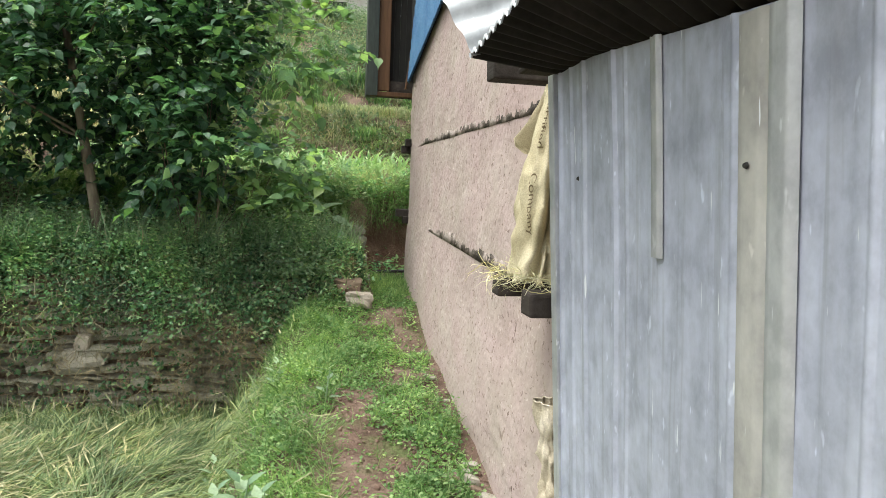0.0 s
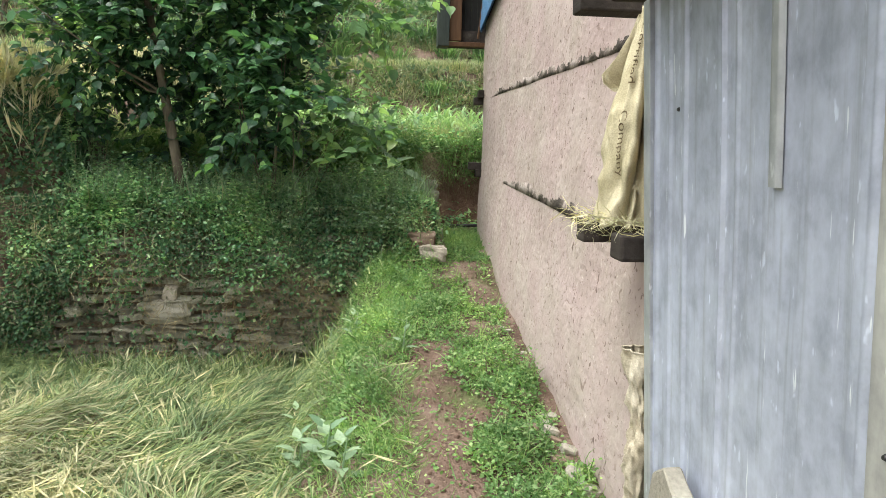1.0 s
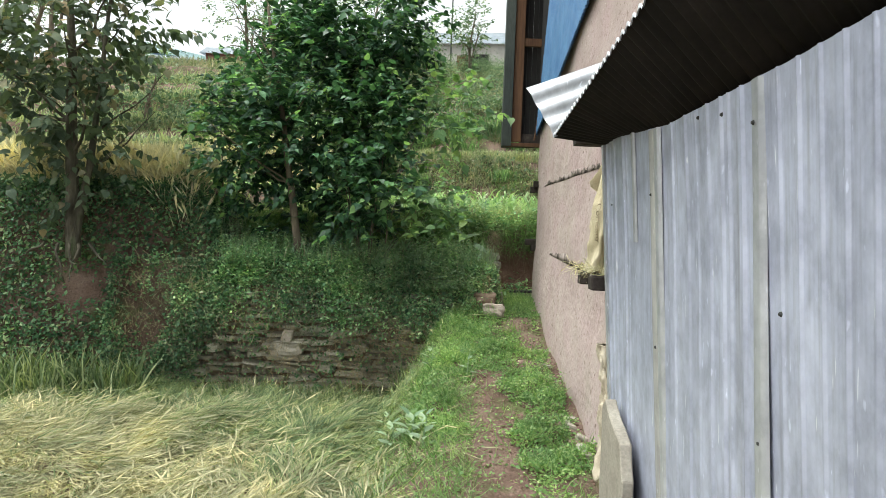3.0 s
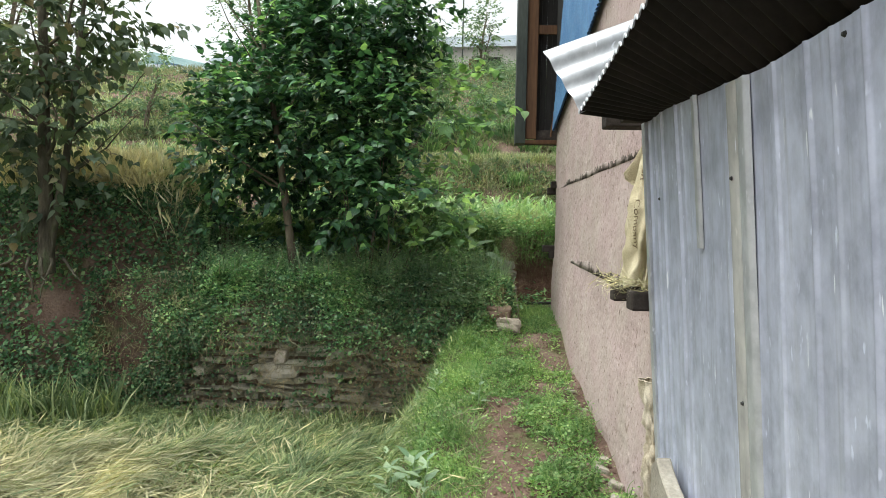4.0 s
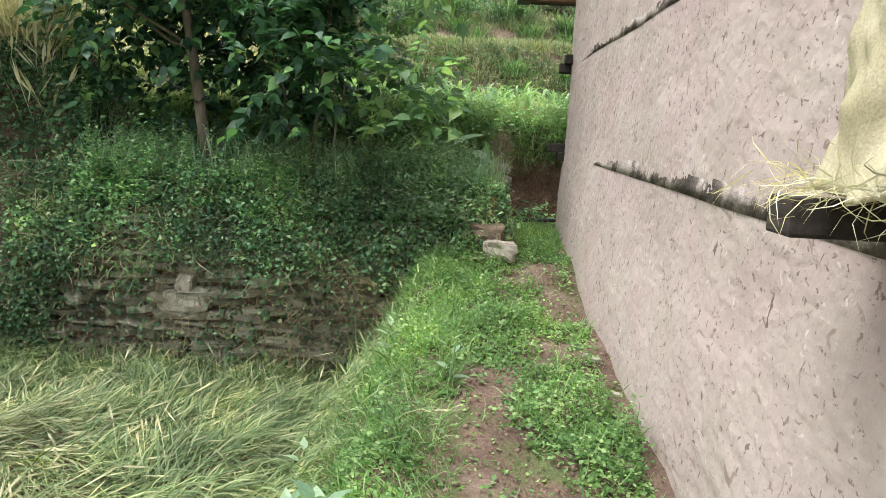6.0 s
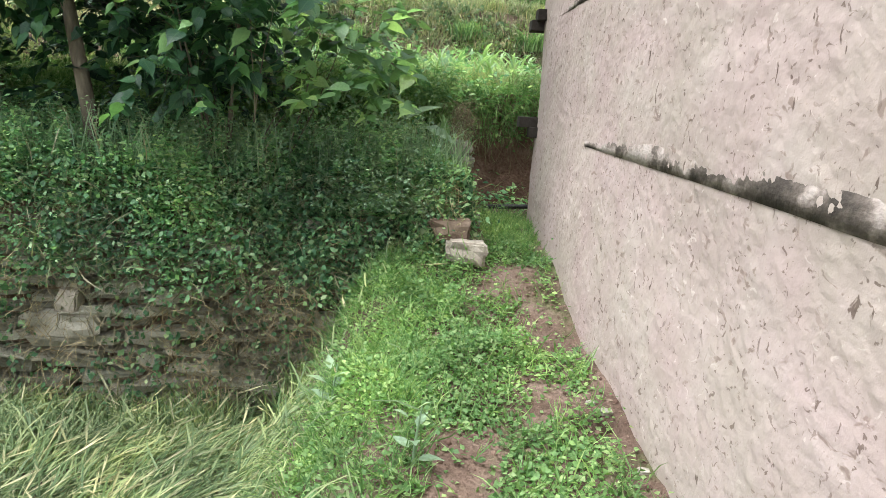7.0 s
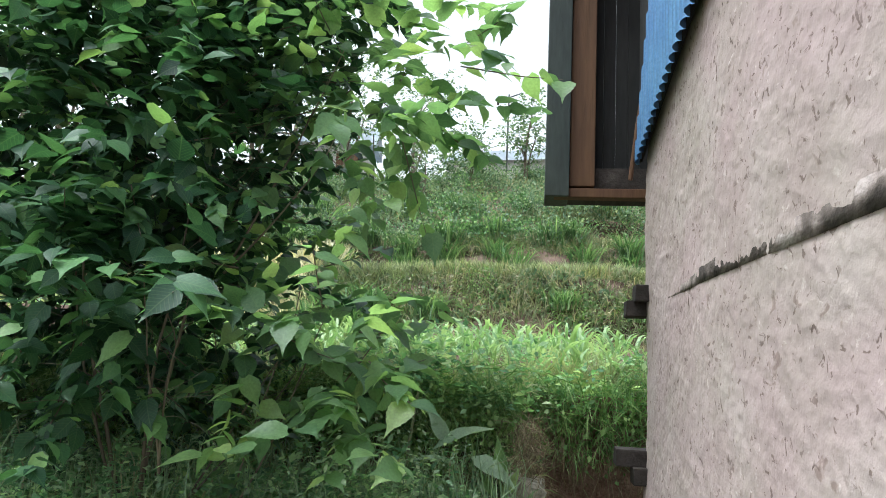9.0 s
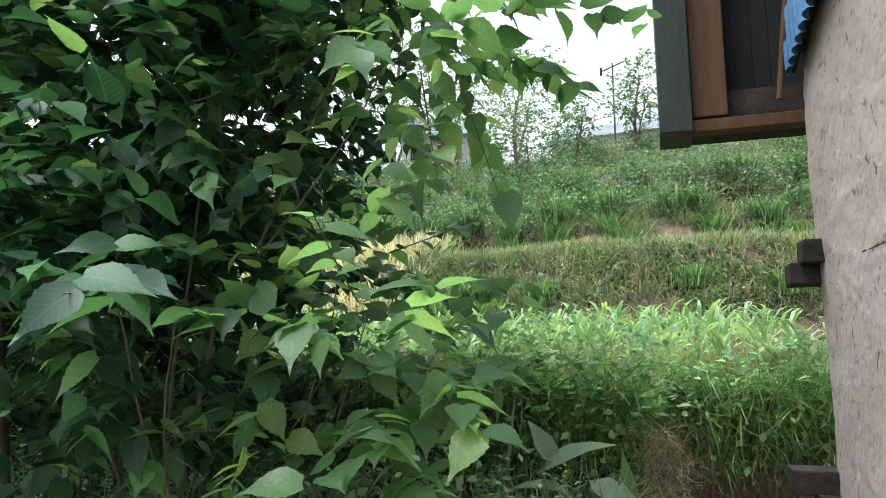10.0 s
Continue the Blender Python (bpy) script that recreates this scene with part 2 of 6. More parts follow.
def sheet_metal(name, base, metal, rough):
    m = solid(name, [(0.3, tuple(c * 0.86 for c in base)), (0.5, base), (0.75, tuple(c * 1.12 for c in base))], 3.2, rough, metal=metal, bump=0.08, fine=30, stretch=(1, 1, 0.45), spec=0.4, speckle=0.3)
    nt = m.node_tree
    b = nt.nodes["Principled BSDF"]
    src = b.inputs["Base Color"].links[0].from_socket
    # pale oxide specks, and brown run-off streaks
    n = noise_node(nt, 38.0, 2.0, (1, 1, 0.35))
    nr = ramp_of(nt, [(0.68, (0, 0, 0)), (0.74, (1, 1, 1))])
    nt.links.new(n.outputs["Fac"], nr.inputs["Fac"])
    col = mix_node(nt, "MIX", nr.outputs["Color"], src, tuple(min(0.8, c * 1.35) for c in base))
    s = noise_node(nt, 3.0, 6.0, (1, 2.5, 0.10), 0.6)
    sr = ramp_of(nt, [(0.58, (0, 0, 0)), (0.75, (0.3, 0.3, 0.3))])
    nt.links.new(s.outputs["Fac"], sr.inputs["Fac"])
    col = mix_node(nt, "MIX", sr.outputs["Color"], col, (0.31, 0.30, 0.29))
    # mottled spangle, and dark runs of old rain
    q = noise_node(nt, 9.0, 5.0, (1, 1, 0.8), 0.65)
    qr = ramp_of(nt, [(0.36, (0.80, 0.80, 0.81)), (0.5, (1.0, 1.0, 1.0)), (0.66, (1.16, 1.16, 1.15))])
    nt.links.new(q.outputs["Fac"], qr.inputs["Fac"])
    col = mix_node(nt, "MULTIPLY", 1.0, col, qr.outputs["Color"])
    d = noise_node(nt, 6.0, 4.0, (0.2, 4.0, 0.16), 0.6)
    dr = ramp_of(nt, [(0.56, (0, 0, 0)), (0.72, (0.42, 0.42, 0.42))])
    nt.links.new(d.outputs["Fac"], dr.inputs["Fac"])
    col = mix_node(nt, "MIX", dr.outputs["Color"], col, (0.17, 0.175, 0.185))
    # long upright weathering bands and bright scuffs
    w = noise_node(nt, 4.2, 4.0, (0.2, 1.6, 0.03), 0.6)
    wr = ramp_of(nt, [(0.36, (0.92, 0.92, 0.93)), (0.5, (1.0, 1.0, 1.0)), (0.64, (1.09, 1.085, 1.08))])
    nt.links.new(w.outputs["Fac"], wr.inputs["Fac"])
    col = mix_node(nt, "MULTIPLY", 1.0, col, wr.outputs["Color"])
    k = noise_node(nt, 26.0, 2.0, (0.2, 2.2, 0.22), 0.5)
    kr = ramp_of(nt, [(0.715, (0, 0, 0)), (0.74, (1, 1, 1))])
    nt.links.new(k.outputs["Fac"], kr.inputs["Fac"])
    col = mix_node(nt, "MIX", kr.outputs["Color"], col, (0.72, 0.75, 0.80))
    nt.links.new(col, b.inputs["Base Color"])
    return m


M_ZINC = sheet_metal("galvanised_sheet", (0.47, 0.50, 0.615), 0.3, 0.52)
M_ZINC_LIGHT = sheet_metal("bright_galvanised_sheet", (0.464, 0.48, 0.504), 0.35, 0.42)
M_ZINC_STAINED = sheet_metal("stained_sheet", (0.395, 0.39, 0.375), 0.15, 0.65)
# soot taken down to near-black, with the shade under the eave in its colour
M_SOOT_SHADE = solid("soot_and_shade_sheet", [(0.3, (0.010, 0.009, 0.008)), (0.7, (0.024, 0.02, 0.018))], 4.0, 0.8, metal=0.1, bump=0.1, spec=0.2)
M_SACK = solid("woven_sack", [(0.3, (0.43, 0.37, 0.235)), (0.6, (0.55, 0.485, 0.335)), (0.8, (0.65, 0.59, 0.435))], 5.0, 0.6, bump=0.25, fine=160, spec=0.3)
M_SACK_PALE = solid("pale_sack", [(0.3, (0.42, 0.355, 0.26)), (0.6, (0.53, 0.465, 0.36)), (0.8, (0.62, 0.56, 0.46))], 6.0, 0.65, bump=0.3, fine=140, spec=0.25)
M_INK = solid("faded_print", [(0.3, (0.144, 0.104, 0.064)), (0.7, (0.208, 0.16, 0.096))], 30.0, 0.8, bump=0.0)
M_MARK = solid("stencil_paint", [(0.3, (0.04, 0.044, 0.052)), (0.7, (0.096, 0.1, 0.112))], 40.0, 0.7, bump=0.0)
M_PIPE = solid("black_pipe", [(0.3, (0.016, 0.016, 0.016)), (0.7, (0.04, 0.04, 0.04))], 10.0, 0.5, bump=0.05)
M_ROOFTIN = solid("pale_tin_roof", [(0.3, (0.36, 0.416, 0.48)), (0.7, (0.48, 0.528, 0.56))], 3.0, 0.5, metal=0.2, bump=0.1)
M_LIME = solid("lime_wash", [(0.3, (0.4, 0.384, 0.36)), (0.7, (0.544, 0.528, 0.496))], 2.0, 0.9, bump=0.2)
M_BLUEWALL = solid("blue_limewash", [(0.3, (0.16, 0.24, 0.40)), (0.7, (0.26, 0.35, 0.52))], 2.0, 0.9, bump=0.2, spec=0.1)
M_ROOFTEAL = solid("teal_tin", [(0.3, (0.30, 0.46, 0.47)), (0.7, (0.45, 0.60, 0.60))], 2.0, 0.5, metal=0.2, bump=0.1, spec=0.3)
M_REDWALL = solid("red_clay_wall", [(0.3, (0.24, 0.104, 0.088)), (0.7, (0.336, 0.16, 0.136))], 2.0, 0.9, bump=0.2)


# ---- mesh helpers ----
def smooth(a, b, v):
    t = np.clip((np.asarray(v, float) - a) / (b - a), 0, 1)
    return t * t * (3 - 2 * t)


def mesh_np(name, verts, faces, material, smooth_shade=False):
    """A mesh from an (n, 3) array and an (m, k) array of faces."""
    me = bpy.data.meshes.new(name)
    verts, faces = np.asarray(verts, np.float32), np.asarray(faces, np.int32)
    m, k = faces.shape
    me.vertices.add(len(verts))
    me.vertices.foreach_set("co", verts.ravel())
    me.loops.add(m * k)
    me.loops.foreach_set("vertex_index", faces.ravel())
    me.polygons.add(m)
    me.polygons.foreach_set("loop_start", np.arange(0, m * k, k, dtype=np.int32))
    me.polygons.foreach_set("loop_total", np.full(m, k, np.int32))
    if smooth_shade:
        me.polygons.foreach_set("use_smooth", np.ones(m, bool))
    me.update(calc_edges=True)
    me.validate()
    me.materials.append(material)
    return me


def put(name, me, parent=None, label=""):
    ob = new(name, me)
    if parent:
        ob.parent = parent
    if label:
        ob["label"] = label
    return ob


def part(name, bm, material, parent=None, label="", smooth_shade=False):
    me = bpy.data.meshes.new(name)
    bm.normal_update()
    bm.to_mesh(me)
    bm.free()
    me.materials.append(material)
    if smooth_shade:
        me.polygons.foreach_set("use_smooth", np.ones(len(me.polygons), bool))
    return put(name, me, parent, label)


def empty(name, at, label, category, group="", kind=""):
    ob = new(name)
    ob.empty_display_size = 0.1
    ob.location = at
    return tagged(ob, label, category, group, kind)


def box(bm, lo, hi, bevel=0.0, turn=None):
    c = [(a + b) / 2 for a, b in zip(lo, hi)]
    s = [b - a for a, b in zip(lo, hi)]
    m = Matrix.Translation(c) @ (turn or Matrix()) @ Matrix.Diagonal((*s, 1))
    made = bmesh.ops.create_cube(bm, size=1, matrix=m)["verts"]
    if bevel:
        edges = list({e for v in made for e in v.link_edges})
        bmesh.ops.bevel(bm, geom=edges, offset=bevel, segments=2, affect="EDGES", profile=0.6)
    return made


def rough_up(bm, amount, scale=6.0):
    for v in bm.verts:
        v.co += noise.noise_vector(v.co * scale) * amount


def tube(points, radii, sides=8):
    """A tapered tube along a polyline, as verts and quads."""
    pts = np.asarray(points, float)
    vs, fs = [], []
    for i, p in enumerate(pts):
        d = pts[min(i + 1, len(pts) - 1)] - pts[max(i - 1, 0)]
        d = d / (np.linalg.norm(d) + 1e-9)
        a = np.cross(d, (0.31, 0.95, 0.1) if abs(d[1]) < 0.9 else (1, 0, 0))
        a /= np.linalg.norm(a)
        b = np.cross(d, a)
        for k in range(sides):
            w = 2 * math.pi * k / sides
            vs.append(p + radii[i] * (math.cos(w) * a + math.sin(w) * b))
    n = len(pts)
    for i in range(n - 1):
        for k in range(sides):
            k2 = (k + 1) % sides
            fs.append((i * sides + k, i * sides + k2, (i + 1) * sides + k2, (i + 1) * sides + k))
    return np.array(vs), np.array(fs)


def tubes_mesh(name, specs, material):
    vs, fs, off = [], [], 0
    for pts, rad, sides in specs:
        v, f = tube(pts, rad, sides)
        vs.append(v)
        fs.append(f + off)
        off += len(v)
    return mesh_np(name, np.vstack(vs), np.vstack(fs), material, True)


# leaf shapes: x across, y along, z off the blade
BROAD = (np.array([(0, 0, 0), (-.33, .22, .07), (0, .3, 0), (.33, .22, .07), (-.36, .5, .06), (0, .6, -.02), (.36, .5, .06), (-.17, .8, .0), (.17, .8, .0), (0, 1.08, -.14)]),
         np.array([(0, 2, 1), (0, 3, 2), (1, 2, 5), (1, 5, 4), (2, 3, 6), (2, 6, 5), (4, 5, 7), (5, 6, 8), (7, 5, 9), (5, 8, 9)]))
def heart_leaf():
    """A mulberry leaf: broad near the stalk, toothed, drawn out to a tip, a little folded and drooping."""
    rows_ = ((0.0, 0.0), (0.03, 0.17), (0.11, 0.31), (0.21, 0.37), (0.23, 0.405), (0.34, 0.375), (0.36, 0.40), (0.48, 0.325), (0.50, 0.35), (0.62, 0.235), (0.64, 0.26), (0.76, 0.125), (0.86, 0.06), (1.08, 0.0))
    vs, fs = [], []
    for y, w in rows_:
        for sx in (-1, 0, 1):
            vs.append((sx * w, y - (0.07 if sx and 0 < y < 0.1 else 0), 0.13 * abs(sx) * w + 0.10 * y - 0.26 * y * y))
    for k in range(len(rows_) - 1):
        for j in (0, 1):
            a = 3 * k + j
            fs += [(a, a + 1, a + 4), (a, a + 4, a + 3)]
    return np.array(vs), np.array(fs)


HEART = heart_leaf()
SMALL = (np.array([(0, 0, 0), (-.3, .5, .08), (0, .5, 0), (.3, .5, .08), (0, 1, -.06)]),
         np.array([(0, 2, 1), (0, 3, 2), (1, 2, 4), (2, 3, 4)]))
BLADE = (np.array([(-.018, 0, 0), (.018, 0, 0), (-.021, .35, .10), (.021, .35, .10), (-.015, .7, .08), (.015, .7, .08), (0, 1, -.16)]),
         np.array([(0, 1, 3), (0, 3, 2), (2, 3, 5), (2, 5, 4), (4, 5, 6)]))
EAR = (np.array([(-.006, 0, 0), (.006, 0, 0), (-.006, .35, .06), (.006, .35, .06), (-.007, .68, .05), (.007, .68, .05), (-.024, .76, .03), (.024, .76, .03), (-.016, .9, -.01), (.016, .9, -.01),
                  (-.05, 1.12, -.05), (-.012, 1.2, -.07), (.03, 1.16, -.06)]),
       np.array([(0, 1, 3), (0, 3, 2), (2, 3, 5), (2, 5, 4), (4, 5, 7), (4, 7, 6), (6, 7, 9), (6, 9, 8), (6, 8, 10), (8, 9, 11), (9, 7, 12)]))
MAIZE = (np.array([(-.02, 0, 0), (.02, 0, 0), (-.055, .25, .14), (0, .25, .11), (.055, .25, .14), (-.06, .55, .16), (0, .55, .13), (.06, .55, .16), (-.035, .82, .02), (.035, .82, .02), (0, 1, -.2)]),
         np.array([(0, 1, 3), (0, 3, 2), (1, 4, 3), (2, 3, 6), (2, 6, 5), (3, 4, 7), (3, 7, 6), (5, 6, 8), (6, 9, 8), (6, 7, 9), (8, 9, 10)]))


def unit(v):
    return v / (np.linalg.norm(v, axis=1, keepdims=True) + 1e-9)


def leaves(name, shape, at, along, face, size, material, wide=1.0):
    """Many leaves in one mesh: each starts at at, runs along, with its face towards face."""
    tv, tf = shape
    n = len(at)
    y = unit(np.asarray(along, float))
    x = unit(np.cross(y, np.asarray(face, float)))
    z = np.cross(x, y)
    size = np.broadcast_to(np.asarray(size, float), (n,))[:, None, None]
    wide = np.broadcast_to(np.asarray(wide, float), (n,))[:, None, None]
    v = np.asarray(at)[:, None, :] + size * (tv[None, :, :1] * wide * x[:, None, :] + tv[None, :, 1:2] * y[:, None, :] + tv[None, :, 2:] * z[:, None, :])
    f = tf[None] + (np.arange(n) * len(tv))[:, None, None]
    me = mesh_np(name, v.reshape(-1, 3), f.reshape(-1, 3), material, tv is not EAR[0] and len(tv) > 9)
    if tv is not EAR[0] and len(tv) > 9:      # place on the blade, for ribs and veins
        at_blade = np.tile(np.column_stack([tv[:, 0], tv[:, 1], 0 * tv[:, 0]]), (n, 1)).astype(np.float32)
        me.attributes.new("blade", "FLOAT_VECTOR", "POINT").data.foreach_set("vector", at_blade.ravel())
    return me


def stuff(name, me, label, category):
    return tagged(put(name, me), label, category, kind="stuff")


def rvec(n, xy=1.0, z=1.0):
    v = rng.normal(size=(n, 3))
    v[:, :2] *= xy
    v[:, 2] *= z
    return v


# ---- the lie of the land ----
def path_z(y):
    return np.interp(y, [-30, -6, 0, 3, 4.3, 5.5, 6.4, 7.2, 8.6], [-0.4, -0.1, 0.0, 0.1, 0.24, 0.36, 0.58, 0.69, 0.71])


def hill_z(y):
    return np.interp(y, [8.8, 14.2, 15.2, 16.8, 17.15, 19.3, 19.7, 22.2, 22.6, 25.4, 25.9, 33, 45, 80, 400], [1.82, 2.25, 3.52, 3.68, 4.40, 4.72, 5.6, 5.95, 6.75, 7.15, 7.9, 9.9, 10.5, 10.0, 10.0])


def wobble(x, y, s, seed=0.0):
    return np.sin(x * s + seed + 1.7 * np.sin(y * s * 0.7)) * np.cos(y * s * 0.9 + 0.6 * seed + np.sin(x * s * 0.6))


def ground_z(x, y):
    x, y = np.asarray(x, float), np.asarray(y, float)
    field = -0.62 - 0.14 * smooth(4.0, 6.2, y)
    low = field + (path_z(y) - field) * smooth(-1.05, -0.1, x)
    low = low + 0.03 * wobble(x, y, 5.0) + 0.015 * wobble(x, y, 13.0, 2.0)
    # first terrace behind the stone wall, higher at the field's far corner
    left = smooth(-3.2, -4.1, x)
    top1 = 1.12 + 0.07 * (y - 6.7) + 1.05 * left * smooth(6.35, 7.1, y - 0.35 * (1 - left))
    edge = 6.70 - 0.45 * smooth(-3.9, -5.6, x)
    step1 = smooth(edge, edge + 0.12 + 0.6 * left, y) * smooth(0.56, 0.44, x)
    z = low + (top1 - low) * step1
    # maize field and the hill behind
    e2 = np.where(x < 0.4, 8.35, 8.95) + 0.12 * wobble(x, y * 0, 2.2) + 2.2 * left
    up = smooth(e2, e2 + 0.16, y)
    hz = hill_z(y + 0.35 * wobble(x, y * 0, 0.6, 1.0))
    hz = np.maximum(hz, np.where(left > 0.5, 2.2, 0)) + 0.05 * wobble(x, y, 1.7) * smooth(8, 14, y) + 0.25 * wobble(x, y, 0.35, 3.0) * smooth(18, 30, y)
    return z + (hz - z) * up


def sheet(name, xs, ys, fn, material):
    X, Y = np.meshgrid(xs, ys)
    Z = fn(X, Y)
    nx, ny = len(xs), len(ys)
    i = np.arange(nx * ny).reshape(ny, nx)
    f = np.stack([i[:-1, :-1], i[:-1, 1:], i[1:, 1:], i[1:, :-1]], -1).reshape(-1, 4)
    return mesh_np(name, np.stack([X, Y, Z], -1).reshape(-1, 3), f, material, True)


def graded(near_lo, near_hi, step, far_lo, far_hi, grow=1.25):
    mid = list(np.arange(near_lo, near_hi, step))
    hi, s = near_hi, step
    while hi < far_hi:
        mid.append(hi)
        s *= grow
        hi += s
    mid.append(far_hi)
    lo, s = near_lo, step
    front = []
    while lo > far_lo:
        s *= grow
        lo -= s
        front.append(max(lo, far_lo))
    return np.array(front[::-1] + mid)


def ground_material():
    m = solid("ground_soil", [(0.3, (0.08, 0.052, 0.041)), (0.5, (0.145, 0.098, 0.077)), (0.75, (0.225, 0.165, 0.135))], 2.5, 0.95, bump=0.9, fine=40, spec=0.1, dirt=(0.08, 0.104, 0.04), dirt_scale=1.6, bump_dist=0.03)
    return m


ground = put("ground", sheet("ground", graded(-7.5, 2.0, 0.09, -300, 300, 1.3), graded(-5.0, 10.5, 0.09, -200, 420, 1.16), ground_z, ground_material()))
tagged(ground, "terraced hillside of brown soil with grass and weeds", "ground", kind="structure")


# ---- stone terrace wall ----
def stone_mesh(k):
    bm = bmesh.new()
    r = random.Random(100 + k)
    bmesh.ops.create_cube(bm, size=1)
    bmesh.ops.bevel(bm, geom=list(bm.edges), offset=0.13, segments=1, affect="EDGES")
    wl_, wr_ = r.uniform(0.45, 1.0), r.uniform(0.45, 1.0)
    for v in bm.verts:
        v.co.z *= wl_ + (wr_ - wl_) * (v.co.x + 0.5)
        v.co += Vector((r.uniform(-0.07, 0.07), r.uniform(-0.12, 0.06), r.uniform(-0.13, 0.13)))
    me = bpy.data.meshes.new("stone")
    bm.to_mesh(me)
    bm.free()
    me.materials.append(M_STONE)
    return me


STONES = [stone_mesh(k) for k in range(10)]
# ---- mud house ----
WX = 1.07          # the wall's face
house = empty("mud_house", (WX, 4.0, 0.0), "two-storey mud-plastered house with dark timber bands", "house")


def wall_lo(y, z):
    """The clay face without its small lumps: thicker at the foot, rounded off at the corner."""
    bat = 0.035 * float(smooth(1.2, 0.0, z - float(path_z(y))))
    return WX - bat + noise.noise((y * 1.1, z * 1.1, 3.0)) * 0.022 + 0.07 * float(smooth(7.58, 7.7, y)) ** 2


def wall_x(y, z):
    """The uneven clay face, with hand-smeared ridges."""
    ridge = abs(noise.noise((y * 3 + 3 * z, z * 7 - 3 * y, 2.0))) * 0.0045
    return wall_lo(y, z) + ridge + noise.noise((y * 4, z * 5, 9.0)) * 0.0025 + noise.noise((y * 13, z * 13, 4.0)) * 0.0028 + noise.noise((y * 33, z * 33, 6.0)) * 0.0026


def mud_wall():
    ys = np.concatenate([np.arange(1.50, 1.9, 0.05), np.arange(1.9, 7.7001, 0.0125)])
    zs = np.concatenate([np.arange(-0.6, 0.1, 0.05), np.arange(0.1, 3.42, 0.0125), np.arange(3.42, 5.7, 0.1)])
    Y, Z = np.meshgrid(ys, zs)
    X = np.array([[wall_x(y, z) for y in ys] for z in zs])
    i = np.arange(Y.size).reshape(Y.shape)
    f = np.stack([i[:-1, :-1], i[1:, :-1], i[1:, 1:], i[:-1, 1:]], -1).reshape(-1, 4)
    v = np.stack([X, Y, Z], -1).reshape(-1, 3)
    m = len(v)
    end = i[:, -1]
    back = np.array([(WX + 4.5, 7.74, z) for z in zs])
    fe = np.stack([end[:-1], end[1:], m + np.arange(1, len(zs)), m + np.arange(len(zs) - 1)], -1)
    return mesh_np("wall", np.vstack([v, back]), np.vstack([f, fe]), M_MUD, True)


def under(ob, parent):
    """Parent without moving."""
    ob.parent = parent
    ob.matrix_parent_inverse = Matrix.Translation(-parent.location)
    return ob


def hpart(name, bm, material, label="", parent=None, smooth_shade=False):
    return under(part(name, bm, material, None, label, smooth_shade), parent or house)


under(put("wall", mud_wall()), house)
for lo, hi in (((WX + 0.12, 1.5, -0.6), (WX + 4.5, 1.95, 5.7)), ((WX + 4.05, 1.953, -0.6), (WX + 4.5, 7.6, 5.7))):
    bm = bmesh.new()
    box(bm, lo, hi, 0.03)
    hpart("wall", bm, M_MUD, "plain mud-plastered wall")
for x0, x1 in ((0.5, WX + 2.27), (WX + 4.9, WX + 2.27)):
    xs_ = np.linspace(x0, x1, 3)
    ys_ = np.arange(1.1, 8.3, 0.02)
    gx_, gy_ = np.meshgrid(xs_, ys_)
    gz_ = 6.45 + 0.95 * np.abs(gx_ - x0) / abs(x1 - x0) + 0.018 * np.cos(gy_ / 0.11 * 2 * math.pi)
    i_ = np.arange(gx_.size).reshape(gx_.shape)
    f_ = np.stack([i_[:-1, :-1], i_[:-1, 1:], i_[1:, 1:], i_[1:, :-1]], -1).reshape(-1, 4)
    under(put("roof", mesh_np("roof", np.stack([gx_, gy_, gz_], -1).reshape(-1, 3), f_, M_ROOFTIN, True), None, "corrugated tin roof slope"), house)

# timber bands let into the plaster, patchily smeared with clay
def band(y0, y1, zlo, zhi, drop, material, ragged):
    """A plank face let into the clay: straight lower edge, clay lapping over the top."""
    ys = np.arange(y0, y1, 0.02)
    vs, fs = [], []
    for y in ys:
        z_a = zlo + drop * (y - y0) + 0.003 * noise.noise((y * 2, 0, zlo))
        z_b = zhi + drop * (y - y0) + ragged * (0.016 * noise.noise((y * 4, 8, zlo)) + 0.007 * noise.noise((y * 23, 5, zlo)) - 0.006)
        fade = float(smooth(y1 - 1.1, y1, y))
        z_b -= fade * 0.6 * (zhi - zlo)
        x = wall_lo(y, (zlo + zhi) / 2) - 0.0030 + 0.005 * fade
        for dx, z in ((0.03, z_a), (0.0, z_a + 0.002), (0.002, z_a * 0.5 + z_b * 0.5), (0.004, z_b - 0.003), (0.03, z_b)):
            vs.append((x + dx, y, z))
    for k in range(len(ys) - 1):
        for j in range(4):
            a = k * 5 + j
            fs.append((a, a + 5, a + 6, a + 1))
    return mesh_np("timber_band", vs, fs, material)


